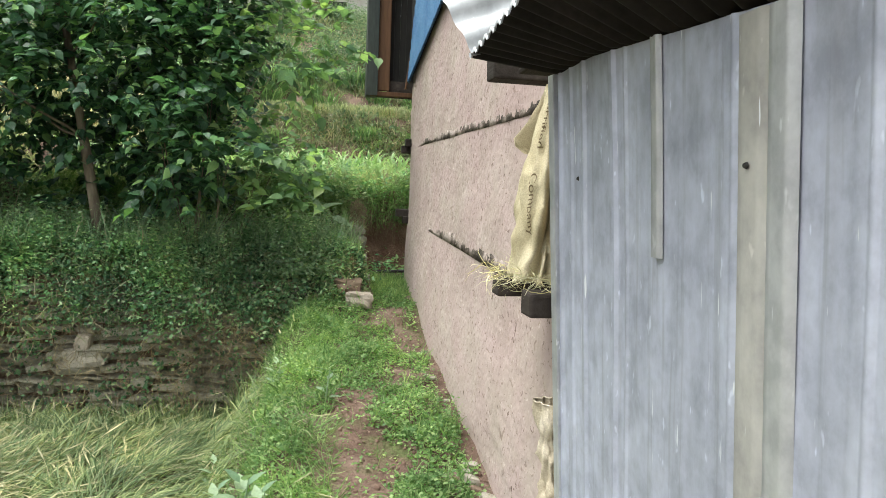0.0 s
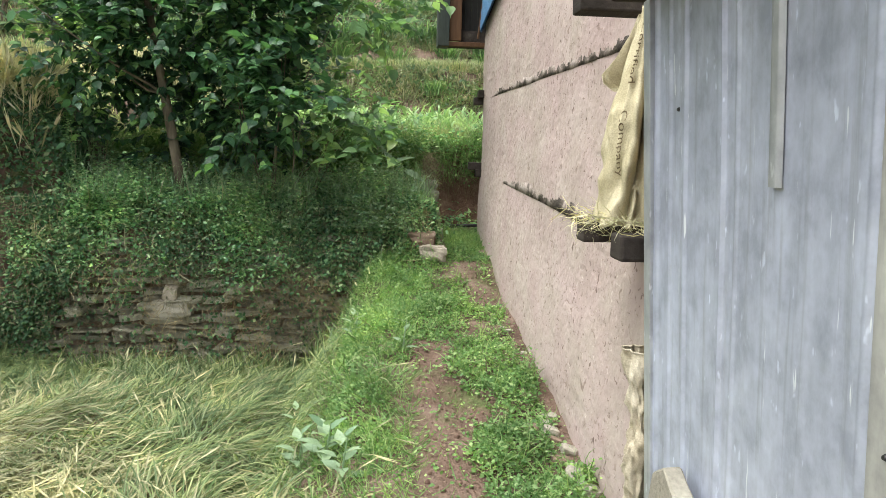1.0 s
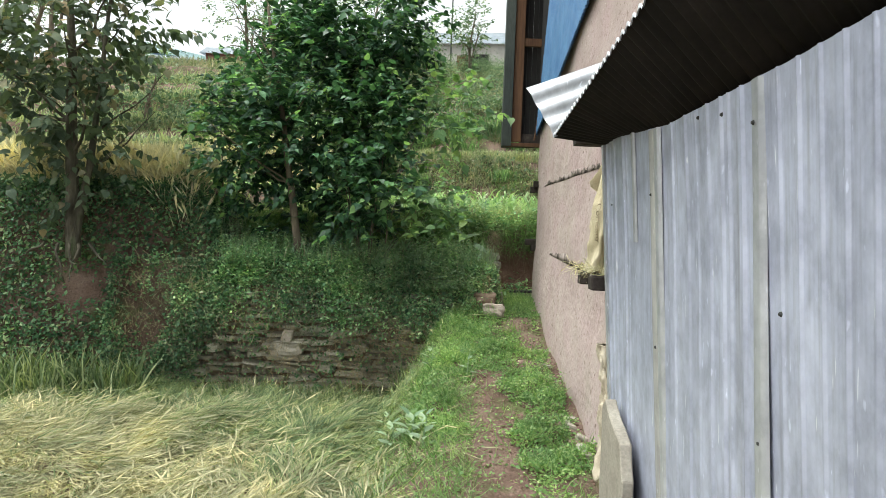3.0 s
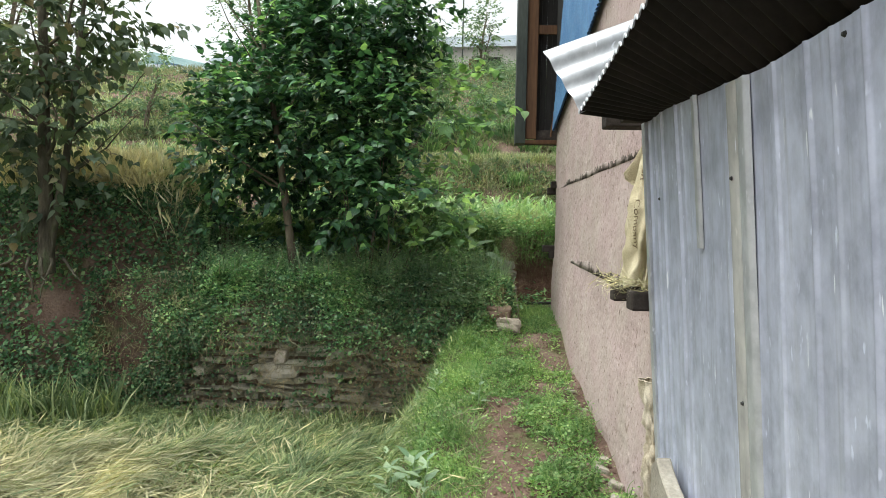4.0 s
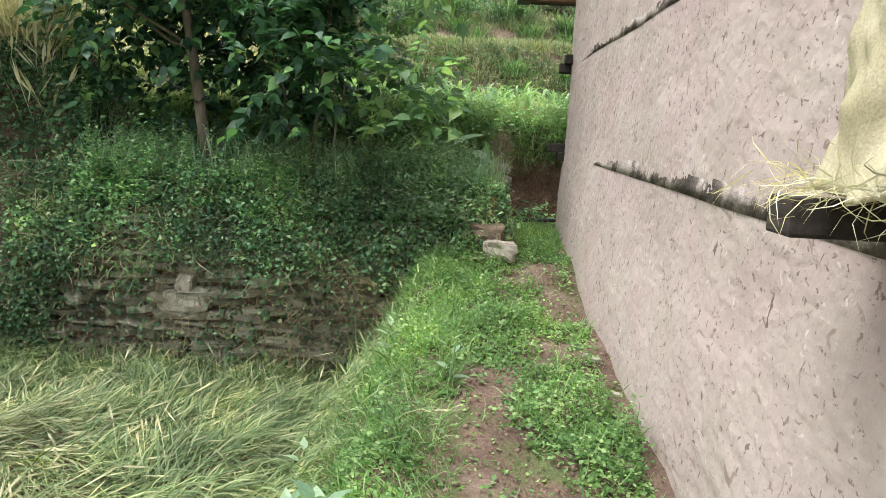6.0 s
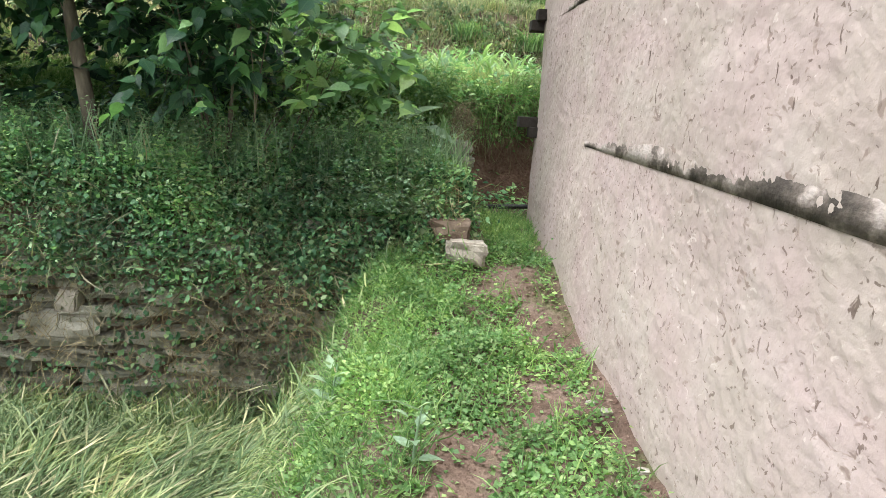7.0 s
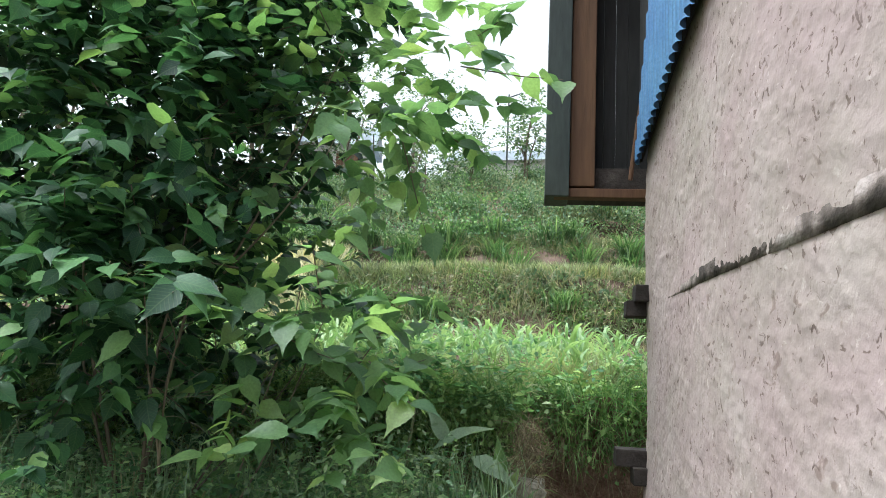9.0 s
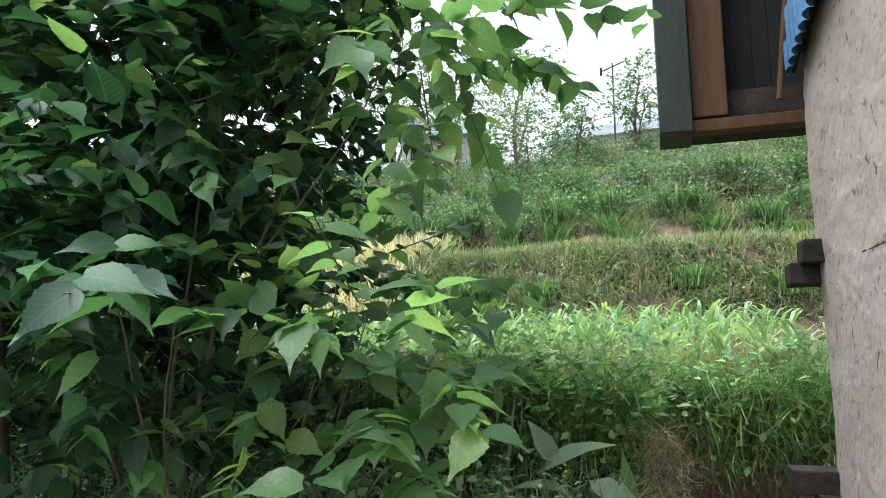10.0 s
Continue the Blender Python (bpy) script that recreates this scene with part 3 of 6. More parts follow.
M_BAND = solid("smeared_timber", [(0.40, (0.06, 0.05, 0.044)), (0.50, (0.14, 0.115, 0.10)), (0.54, (0.25, 0.205, 0.185)), (0.60, (0.37, 0.315, 0.29))], 5.0, 0.9, bump=0.6, fine=50, spec=0.1, stretch=(1, 0.9, 1.3))
under(put("timber_band", band(1.55, 5.95, 1.322, 1.428, 0.032, M_BAND, 0.8), None, "dark timber band smeared with clay"), house)
under(put("timber_band", band(1.55, 7.2, 2.265, 2.34, 0.0205, M_BAND, 1.0), None, "dark timber band smeared with clay"), house)
for zb, yb, xo in ((2.455, 7.60, 0.075), (2.375, 7.68, 0.11), (1.585, 7.66, 0.16), (1.50, 7.60, 0.08)):
    bm = bmesh.new()
    box(bm, (WX - xo, yb - 0.09, zb - 0.045), (WX + 0.1, yb + 0.05, zb + 0.045), 0.008)
    rough_up(bm, 0.006, 8)
    hpart("beam_end", bm, M_WOOD_DARK, "dark projecting timber end")

# upper storey clad in blue ribbed sheet above the clay, with a cut lower edge
def ribbed(y0, y1, z_top, low, x, pitch, depth, material, name):
    ys = np.arange(y0, y1, pitch / 6)
    ph = (ys / pitch) % 1.0
    prof = np.where(ph < 0.5, 1.0, -1.0) * np.minimum(1, 6 * np.abs(((ph * 2) % 1) - 0.5) * -1 + 3) * depth * 0.5
    vs = [(x + p, y, low(y)) for y, p in zip(ys, prof)] + [(x + p, y, z_top) for y, p in zip(ys, prof)]
    n = len(ys)
    # the far end is cut on a slant
    vs = [(a, b, min(c, low(b) + 0.02 + max(0.0, (y1 - b)) * 1.35)) for a, b, c in vs]
    return mesh_np(name, vs, [(k, k + 1, n + k + 1, n + k) for k in range(n - 1)], material)


def tooth(y):
    return 3.20 + 0.165 * (7.6 - y) - 0.02 * abs(((y / 0.075) % 1.0) - 0.5) * 2


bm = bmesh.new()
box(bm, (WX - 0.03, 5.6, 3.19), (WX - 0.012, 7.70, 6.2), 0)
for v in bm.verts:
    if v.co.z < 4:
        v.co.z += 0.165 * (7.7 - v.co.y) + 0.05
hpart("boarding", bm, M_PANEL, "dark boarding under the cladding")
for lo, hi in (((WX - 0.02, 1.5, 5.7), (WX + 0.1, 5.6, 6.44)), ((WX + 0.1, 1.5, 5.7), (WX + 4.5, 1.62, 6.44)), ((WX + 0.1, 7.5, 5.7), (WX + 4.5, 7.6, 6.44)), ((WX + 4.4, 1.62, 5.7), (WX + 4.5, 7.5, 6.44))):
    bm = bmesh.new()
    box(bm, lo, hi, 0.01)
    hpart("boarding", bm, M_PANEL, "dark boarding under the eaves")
under(put("sheet_cladding", ribbed(3.0, 7.62, 6.2, tooth, WX - 0.06, 0.075, 0.03, M_BLUE, "sheet_cladding"), None, "blue ribbed metal cladding"), house)

# boxed timber gallery standing out from the corner
bm = bmesh.new()
box(bm, (0.50, 7.70, 3.03), (0.64, 7.97, 6.4), 0.006)
hpart("corner_post", bm, M_WOOD_GREY, "dark green-grey painted corner post")
bm = bmesh.new()
box(bm, (0.643, 7.735, 3.10), (0.79, 7.80, 6.4), 0.005)
hpart("upright_board", bm, M_WOOD_BROWN, "brown upright board")
bm = bmesh.new()
box(bm, (0.55, 7.725, 3.03), (1.12, 7.81, 3.085), 0.005)
hpart("bottom_rail", bm, M_WOOD_BROWN, "brown bottom rail")
# dark timber colour here stands in for the shadow on this board
bm = bmesh.new()
box(bm, (0.793, 7.80, 3.088), (1.16, 7.84, 3.23), 0.004)
hpart("lower_board", bm, M_WOOD_DARK)
bm = bmesh.new()
box(bm, (0.793, 7.75, 4.55), (1.10, 7.80, 4.67), 0.004)
hpart("cross_rail", bm, M_WOOD_BROWN)
for k in range(6):
    bm = bmesh.new()
    box(bm, (0.78 + 0.075 * k, 7.93 + 0.004 * (k % 2), 3.09), (0.853 + 0.075 * k, 7.955 + 0.004 * (k % 2), 6.4), 0.003)
    hpart("panel_board", bm, M_PANEL, "dark weathered board")
bm = bmesh.new()
box(bm, (0.55, 7.815, 3.04), (1.2, 7.97, 3.085), 0.004)
hpart("sill_board", bm, M_WOOD_DARK)
vs_, fs_ = tube([(0.985, 7.66, 3.12), (1.02, 7.64, 3.45), (1.06, 7.62, 3.75)], [0.014, 0.012, 0.009], 6)
hanging_stick = put("hanging_stick", mesh_np("hanging_stick", vs_, fs_, M_WOOD_BROWN, True))
under(hanging_stick, house)

# ---- sheet-metal shed ----
def shed_x(y, z=2.2):
    """The shed's face: it runs a little off the house's line and leans out at the top."""
    return 0.735 + 0.042 * y + 0.07 * (2.2 - z)


def roof_in(y):
    """Where the roof meets the shed's face."""
    return np.interp(y, [-1.0, 0.0, 1.1], [2.19, 2.205, 2.30])


shed = empty("metal_shed", (1.0, 0.0, 0.0), "shed clad in weathered grey galvanised sheets", "shed")


def sheet_skin(name, Y, Z, X, material, label):
    i = np.arange(Y.size).reshape(Y.shape)
    f = np.stack([i[:-1, :-1], i[1:, :-1], i[1:, 1:], i[:-1, 1:]], -1).reshape(-1, 4)
    return under(put(name, mesh_np(name, np.stack([X, Y, Z], -1).reshape(-1, 3), f, material, True), None, label), shed)


def buckle(Y, Z, seed, amount=0.012):
    return np.array([[noise.noise((y * 1.6, z * 0.8, seed)) * amount + noise.noise((y * 5.0, z * 1.3, seed + 4)) * amount * 0.25 for y, z in zip(ry, rz)] for ry, rz in zip(Y, Z)])


def shed_sheet(y0, y1, off, ribs, seed, material, label, near_edge=None):
    """One sheet: flat pans between small raised ribs (place, height), slightly buckled; near_edge(z) cuts its near side on a slant."""
    ys = np.linspace(0, 1, 220)
    zs = np.linspace(0, 1, 30)
    U, V = np.meshgrid(ys, zs)
    Z = -0.05 + 2.2 * V
    lo = y0 if near_edge is None else near_edge(Z)
    Y = lo + (y1 - lo) * U
    Z = -0.05 + (roof_in(Y) - 0.012 + 0.05) * V
    prof = np.zeros_like(Y)
    for e, h in ribs:
        prof = np.maximum(prof, 0.7 * h * smooth(0.010, 0.005, np.abs(Y - e)))
        prof = np.maximum(prof, 0.2 * h * smooth(0.028, 0.014, np.abs(Y - e - 0.02)))
    X = shed_x(Y, Z) - off - prof + buckle(Y, Z, seed)
    return sheet_skin("wall_sheet", Y, Z, X, material, label)


def strip(y0, y1, z0, z1, off, material, label, spring=0.0, shape=None):
    """A narrow strip lying on the sheets; spring lifts its near edge off the wall, more towards the top."""
    us, vs = np.array([0, 0.14, 0.3, 0.5, 0.7, 0.86, 1]), np.linspace(0, 1, 30)
    U, V = np.meshgrid(us, vs)
    Z = z0 + (z1 - z0) * V
    lo = y0 if shape is None else shape(Z)
    Y = lo + (y1 - lo) * U
    X = shed_x(Y, Z) - 0.003 - off * np.minimum(1, 7 * np.minimum(U, 1 - U)) * (1 if not spring else 0.5) - spring * (1 - U) ** 2 * (0.3 + 0.7 * V) + buckle(Y, Z, 1)
    sheet_skin("cover_strip", Y, Z, X, material, label)


def gap_y(z):
    return -1.755 - 0.30 * (np.asarray(z) - 1.38)


shed_sheet(0.18, 1.47, 0.0, ((1.40, 0.012), (1.29, 0.010), (1.17, 0.012), (0.92, 0.014), (0.845, 0.006), (0.31, 0.008)), 1, M_ZINC, "weathered grey galvanised sheet")
shed_sheet(-0.90, 0.20, 0.004, ((-0.05, 0.008), (-0.24, 0.011), (-0.35, 0.005), (-0.48, 0.011), (-0.61, 0.012), (-0.67, 0.008), (-0.78, 0.012)), 2, M_ZINC, "dull zinc sheet")
shed_sheet(-1.78, -0.86, 0.001, tuple((-1.01 - 0.105 * k, 0.007 + 0.002 * (k % 2)) for k in range(7)), 3, M_ZINC, "dull zinc sheet with faint ribs")
shed_sheet(-3.6, -1.80, 0.0, tuple((-2.04 - 0.115 * k, 0.013) for k in range(13)), 4, M_ZINC_LIGHT, "paler ribbed sheet with a slanting edge", lambda z: -3.6 + 0 * z)
strip(0.19, 0.285, -0.05, 2.205, 0.012, M_ZINC_STAINED, "cream-stained narrow strip of sheet")
strip(0.11, 0.188, -0.05, 2.20, 0.015, M_ZINC_LIGHT, "pale folded seam strip")
strip(0.62, 0.665, 1.72, 2.25, 0.012, M_ZINC_LIGHT, "short pale batten strip")
strip(-0.935, -0.865, -0.05, 2.175, 0.016, M_ZINC_LIGHT, "pale folded seam strip")
strip(-1.87, -1.68, -0.05, 2.175, 0.010, M_ZINC_LIGHT, "pale cover strip, sprung loose along one edge", 0.07, gap_y)
# end walls and back of the shed
bm = bmesh.new()
box(bm, (shed_x(1.47) + 0.16, 1.455, -0.1), (2.5, 1.465, 2.21), 0)
under(part("end_sheet", bm, M_ZINC, None, "", False), shed)
for lo, hi in (((0.62, -3.62, -0.1), (2.5, -3.608, 2.21)), ((2.5, -3.62, -0.1), (2.512, 1.465, 2.21))):
    bm = bmesh.new()
    box(bm, lo, hi, 0)
    under(part("end_sheet", bm, M_ZINC, None, "", False), shed)
bm = bmesh.new()
box(bm, (shed_x(1.47) - 0.018, 1.435, -0.1), (shed_x(1.47) + 0.03, 1.49, 2.29), 0.004)
for v in bm.verts:
    v.co.x += shed_x(1.47, v.co.z) - shed_x(1.47)
under(part("corner_flashing", bm, M_ZINC_LIGHT, None, "bright folded edge strip"), shed)

# roof: ribs run down the slope, the eave shows as a row of waves
EAVE_X = 0.475


def eave_z(y):
    return 2.33 + 0.07 * (1.42 - y)


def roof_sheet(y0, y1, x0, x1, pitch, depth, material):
    ys = np.arange(y0, y1, pitch / 8)
    w = np.cos(ys / pitch * 2 * math.pi) * depth
    xs = np.array([x0, x0 + 0.03, x0 + 0.26, x1])
    vs = []
    for x in xs:
        for y, d in zip(ys, w):
            vs.append((x, y, eave_z(y) + (float(roof_in(y)) - eave_z(y)) * min(1.0, (x - x0) / 0.26) + d))
    n = len(ys)
    fs = [(j * n + k, j * n + k + 1, (j + 1) * n + k + 1, (j + 1) * n + k) for j in range(3) for k in range(n - 1)]
    return mesh_np("roof_sheet", vs, fs, material, True)


# the sheets' black holds both soot and painted shade
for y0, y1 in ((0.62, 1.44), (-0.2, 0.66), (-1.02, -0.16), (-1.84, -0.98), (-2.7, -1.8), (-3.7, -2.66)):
    under(put("roof_sheet", roof_sheet(y0, y1, EAVE_X, 2.6, 0.076, 0.013, M_SOOT_SHADE), None, "corrugated roof sheet, sooty underneath and blackened for the eave's shade"), shed)
# pale strip added along the eave, for sheet edges that catch the sky
def skylit_edge(y0, y1):
    ys = np.arange(y0, y1, 0.076 / 8)
    vs = []
    for dx, dz in ((0.0, 0.002), (-0.006, 0.0), (-0.006, -0.016)):
        for y in ys:
            c = math.cos(y / 0.076 * 2 * math.pi)
            vs.append((EAVE_X + dx, y, eave_z(y) + 0.013 * c + dz * (0.3 + 0.7 * max(0.0, c))))
    n = len(ys)
    return mesh_np("skylit_edge", vs, [(j * n + k, j * n + k + 1, (j + 1) * n + k + 1, (j + 1) * n + k) for j in range(2) for k in range(n - 1)], M_ZINC_LIGHT, True)


under(put("skylit_edge", skylit_edge(-3.7, 1.44), None, "pale strip added for the skylit scalloped edge of the roof sheets"), shed)
# a bent sheet corner that hangs out past the eave, catching the sky
def flap():
    us, ws = np.linspace(0, 1, 7), np.linspace(0, 1, 33)
    a, b = np.array((0.30, 1.45, 2.62)), np.array((0.475, 1.38, 2.32))       # free end, top to bottom
    run = np.array((0.72, 0.10, 0.29))
    down = b - a
    nrm = np.cross(run, down)
    nrm /= np.linalg.norm(nrm)
    vs = []
    for u in us:
        for w in ws:
            vs.append(a + run * u + down * w * (1 - 0.05 * u) + nrm * 0.008 * math.cos(w * 3.2 * 2 * math.pi))
    n = len(ws)
    fs = [(i * n + j, i * n + j + 1, (i + 1) * n + j + 1, (i + 1) * n + j) for i in range(len(us) - 1) for j in range(n - 1)]
    return mesh_np("bent_sheet", vs, fs, M_ZINC_LIGHT, True)


under(put("bent_sheet", flap(), None, "bright bent corrugated sheet corner"), shed)
# beams that come out past the shed's end
for lo, hi, nm in (((0.757, 1.515, 1.40), (0.99, 1.64, 1.495), "beam"), ((0.70, 1.515, 2.315), (1.05, 1.62, 2.41), "beam")):
    bm = bmesh.new()
    box(bm, lo, hi, 0.012)
    rough_up(bm, 0.004, 9)
    under(part(nm, bm, M_WOOD_DARK, None, "dark sawn beam end"), shed)
for lo, hi in (((0.787, 2.09, 1.395), (1.1, 2.21, 1.485)), ((0.705, 2.03, 2.365), (1.1, 2.16, 2.47))):
    bm = bmesh.new()
    box(bm, lo, hi, 0.01)
    rough_up(bm, 0.005, 9)
    hpart("beam_end", bm, M_WOOD_DARK, "dark projecting timber end")

# nails with dark washers
nail_bm = bmesh.new()
bmesh.ops.create_cone(nail_bm, cap_ends=True, segments=10, radius1=0.007, radius2=0.004, depth=0.006, matrix=Matrix.Rotation(radians(-90), 4, "Y"))
nail_me = bpy.data.meshes.new("nail")
nail_bm.to_mesh(nail_me)
nail_bm.free()
nail_me.materials.append(M_PIPE)
for y, z in ((-0.90, 2.06), (-1.05, 1.58), (-1.637, 1.669), (-1.668, 1.436), (-2.239, 1.783), (-2.007, 1.586), (-2.412, 2.108), (-1.75, 2.13), (-0.438, 2.147), (-0.664, 2.12), (-0.9, 1.22), (0.24, 1.93), (0.22, 1.28), (1.17, 1.92)):
    nl = put("nail", nail_me)
    nl.location = (shed_x(y, z) - 0.021, y, z)
    under(nl, shed)

# stencilled maker's mark on the loose sheet: house outline, stem and bars
def mark_strip(bm, p, q, w):
    (y0, z0), (y1, z1) = p, q
    d = Vector((y1 - y0, z1 - z0)).normalized()
    s = Vector((-d.y, d.x)) * w / 2
    vs = []
    for y, z in ((y0 - s.x, z0 - s.y), (y1 - s.x, z1 - s.y), (y1 + s.x, z1 + s.y), (y0 + s.x, z0 + s.y)):
        vs.append(bm.verts.new((shed_x(y, z) - 0.026, y, z)))
    bm.faces.new(vs)


bm = bmesh.new()
mx, mz = -2.36, 1.64
for p, q in (((0.06, -0.1), (0.06, 0.07)), ((-0.06, -0.1), (-0.06, 0.07)), ((0.06, 0.07), (0, 0.12)), ((-0.06, 0.07), (0, 0.12)), ((0.075, -0.1), (-0.075, -0.1)), ((0, -0.08), (0, 0.08)),
             ((0, 0.0), (0.03, 0.025)), ((0, 0.0), (-0.03, 0.025)), ((0, -0.05), (0.03, -0.025)), ((0, -0.05), (-0.03, -0.025)),
             ((0.07, -0.17), (-0.07, -0.17)), ((0.02, -0.13), (-0.02, -0.13))):
    mark_strip(bm, (mx + p[0] * 1.6, mz + p[1] * 0.85), (mx + q[0] * 1.6, mz + q[1] * 0.85), 0.028 if p[1] == -0.17 else 0.01)
under(part("stencil_mark", bm, M_MARK, None, "faded dark stencilled maker's mark"), shed)

# ---- the stone wall, stone by stone ----
stone_wall = empty("stone_wall", (-1.8, 6.65, 0.0), "dry-stone terrace wall of flat grey-brown slabs under creepers", "wall", kind="structure")
core = bmesh.new()
box(core, (-4.1, 6.68, -1.0), (0.45, 6.84, 1.08), 0)
under(part("earth_core", core, M_SOIL), stone_wall)
r = random.Random(5)
z, count = -0.76, 0
while z < 0.72 and count < 298:
    h = r.uniform(0.05, 0.135)
    x = -4.05 + 0.7 * max(0.0, z) + r.uniform(-0.1, 0.25)
    while x < 0.1 and count < 298:
        w = r.uniform(0.16, 0.56)
        hh = h * r.uniform(0.6, 1.05)
        st = put("stone", STONES[r.randrange(10)])
        st.location = (x + w / 2, 6.61 + r.uniform(-0.08, 0.06) + 0.06 * (z + 0.5) + 0.15 * max(0.0, z - 0.35), z + h / 2 + 0.05 * math.sin(x * 1.7 + 2 * z) + r.uniform(-0.025, 0.025))
        st.scale = (w * 1.0, r.uniform(0.16, 0.26), hh)
        st.rotation_euler = (r.uniform(-0.14, 0.14), r.uniform(-0.13, 0.13), r.uniform(-0.22, 0.22))
        under(st, stone_wall)
        x += w * r.uniform(0.98, 1.12)
        count += 1
    z += h


def boulder(name, at, size, material, seed, label, category, turn=0.0):
    bm = bmesh.new()
    bmesh.ops.create_icosphere(bm, subdivisions=3, radius=0.5)
    for v in bm.verts:
        p = v.co * 2
        q = Vector([math.copysign(abs(c) ** 0.55, c) for c in p]) * 0.5
        v.co = q + noise.noise_vector(q * 2.2 + Vector((seed, 0, 0))) * 0.12 + noise.noise_vector(q * 7 + Vector((seed, 0, 0))) * 0.03
        v.co = Vector((v.co.x * size[0], v.co.y * size[1], v.co.z * size[2]))
    bmesh.ops.rotate(bm, verts=bm.verts, matrix=Matrix.Rotation(turn, 3, "Y"))
    ob = part(name, bm, material)
    ob.location = at
    return tagged(ob, label, category)


def block(at, size, material, seed, label, turn=0.0):
    """A broken building stone: flat faces, chipped edges."""
    bm = bmesh.new()
    bmesh.ops.create_cube(bm, size=1)
    q = random.Random(seed)
    for v in bm.verts:
        v.co += Vector((q.uniform(-.12, .12), q.uniform(-.1, .1), q.uniform(-.12, .12)))
    bmesh.ops.bevel(bm, geom=list(bm.edges), offset=0.09, segments=2, affect="EDGES")
    bmesh.ops.subdivide_edges(bm, edges=list(bm.edges), cuts=2, use_grid_fill=True)
    for v in bm.verts:
        v.co += noise.noise_vector(v.co * 3 + Vector((seed, 0, 0))) * 0.13 + noise.noise_vector(v.co * 9 + Vector((seed, 0, 0))) * 0.025
        v.co = Vector((v.co.x * size[0], v.co.y * size[1], v.co.z * size[2]))
    bmesh.ops.rotate(bm, verts=bm.verts, matrix=Matrix.Rotation(turn, 3, "Y"))
    ob = part("boulder", bm, material)
    ob.location = at
    return tagged(ob, label, "stone")


block((0.41, 6.40, 0.68), (0.24, 0.24, 0.15), M_PALESTONE, 1, "pale pinkish block jutting from the wall's end", 0.10)
block((0.30, 6.50, 0.82), (0.25, 0.22, 0.15), M_REDSTONE, 2, "brown block lying on the paler one", -0.06)
block((-2.37, 6.51, 0.20), (0.15, 0.16, 0.18), M_PALESTONE, 3, "pale rounded stone set in the terrace wall", 0.2)
block((-2.42, 6.56, 0.02), (0.46, 0.18, 0.19), M_SLAB, 9, "broad grey-brown slab low in the terrace wall", 0.0)
block((-0.45, 6.57, 0.56), (0.2, 0.16, 0.14), M_REDSTONE, 4, "brown block half hidden by creepers", 0.1)
block((-0.74, 6.63, 0.80), (0.26, 0.16, 0.07), M_STONE, 5, "long flat grey slab in the creepers", 0.05)
block((-3.2, 6.60, 0.42), (0.24, 0.16, 0.08), M_STONE, 6, "long flat grey slab in the creepers", -0.1)
for k, (x, y, z, w, h) in enumerate(((0.44, 8.02, 1.33, 0.20, 0.13), (0.48, 7.98, 1.21, 0.17, 0.11), (0.46, 8.05, 1.09, 0.21, 0.12), (0.50, 8.00, 0.97, 0.16, 0.10), (0.45, 7.55, 0.98, 0.2, 0.12), (0.48, 8.02, 0.84, 0.2, 0.13), (0.50, 7.2, 0.78, 0.18, 0.12))):
    block((x, y, z), (w, w * 1.15, h), M_SLAB if k != 3 else M_STONE, 21 + k, "rough grey-pink edging stone at the terrace's side", 0.15 * math.sin(k * 2.1))
for k in range(30):
    y = r.uniform(2.3, 3.5) if k < 20 else r.uniform(3.5, 5.4)
    x = WX - 0.07 - abs(r.gauss(0, 0.13))
    s = r.uniform(0.03, 0.10) if k < 20 else r.uniform(0.02, 0.05)
    boulder("rubble_stone", (x, y, float(ground_z(x, y)) + s * 0.14), (s * 1.3, s, s * 0.6), M_SLAB if k % 2 else M_REDSTONE, 40 + k, "small broken stone at the foot of the mud wall", "stone", r.uniform(-.4, .4))
vs_, fs_ = tube([(0.72, 8.10, 0.775), (0.95, 8.14, 0.78), (1.3, 8.18, 0.79)], [0.022, 0.022, 0.022], 10)
tagged(put("pipe", mesh_np("pipe", vs_, fs_, M_PIPE, True)), "short black plastic pipe on the soil", "pipe")

# bare red-brown earth where the bank has been cut away behind the house
xs_, zs_ = np.arange(0.38, 2.3, 0.03), np.arange(0.5, 1.86, 0.03)
gx_, gz_ = np.meshgrid(xs_, zs_)
gy_ = 8.80 + 0.10 * (gz_ - 0.5) + np.array([[noise.noise((x * 3, z * 3, 1.0)) * 0.05 + noise.noise((x * 11, z * 8, 5.0)) * 0.02 for x in xs_] for z in zs_])
i_ = np.arange(gx_.size).reshape(gx_.shape)
f_ = np.stack([i_[:-1, :-1], i_[:-1, 1:], i_[1:, 1:], i_[1:, :-1]], -1).reshape(-1, 4)
M_CUT = solid("cut_red_earth", [(0.3, (0.15, 0.088, 0.066)), (0.5, (0.22, 0.135, 0.10)), (0.75, (0.30, 0.20, 0.155))], 5.0, 0.95, bump=0.9, fine=40, spec=0.1, bump_dist=0.03)
tagged(put("earth_bank", mesh_np("earth_bank", np.stack([gx_, gy_, gz_], -1).reshape(-1, 3), f_, M_CUT, True)), "cut face of bare red-brown earth under the maize terrace", "bank", kind="structure")

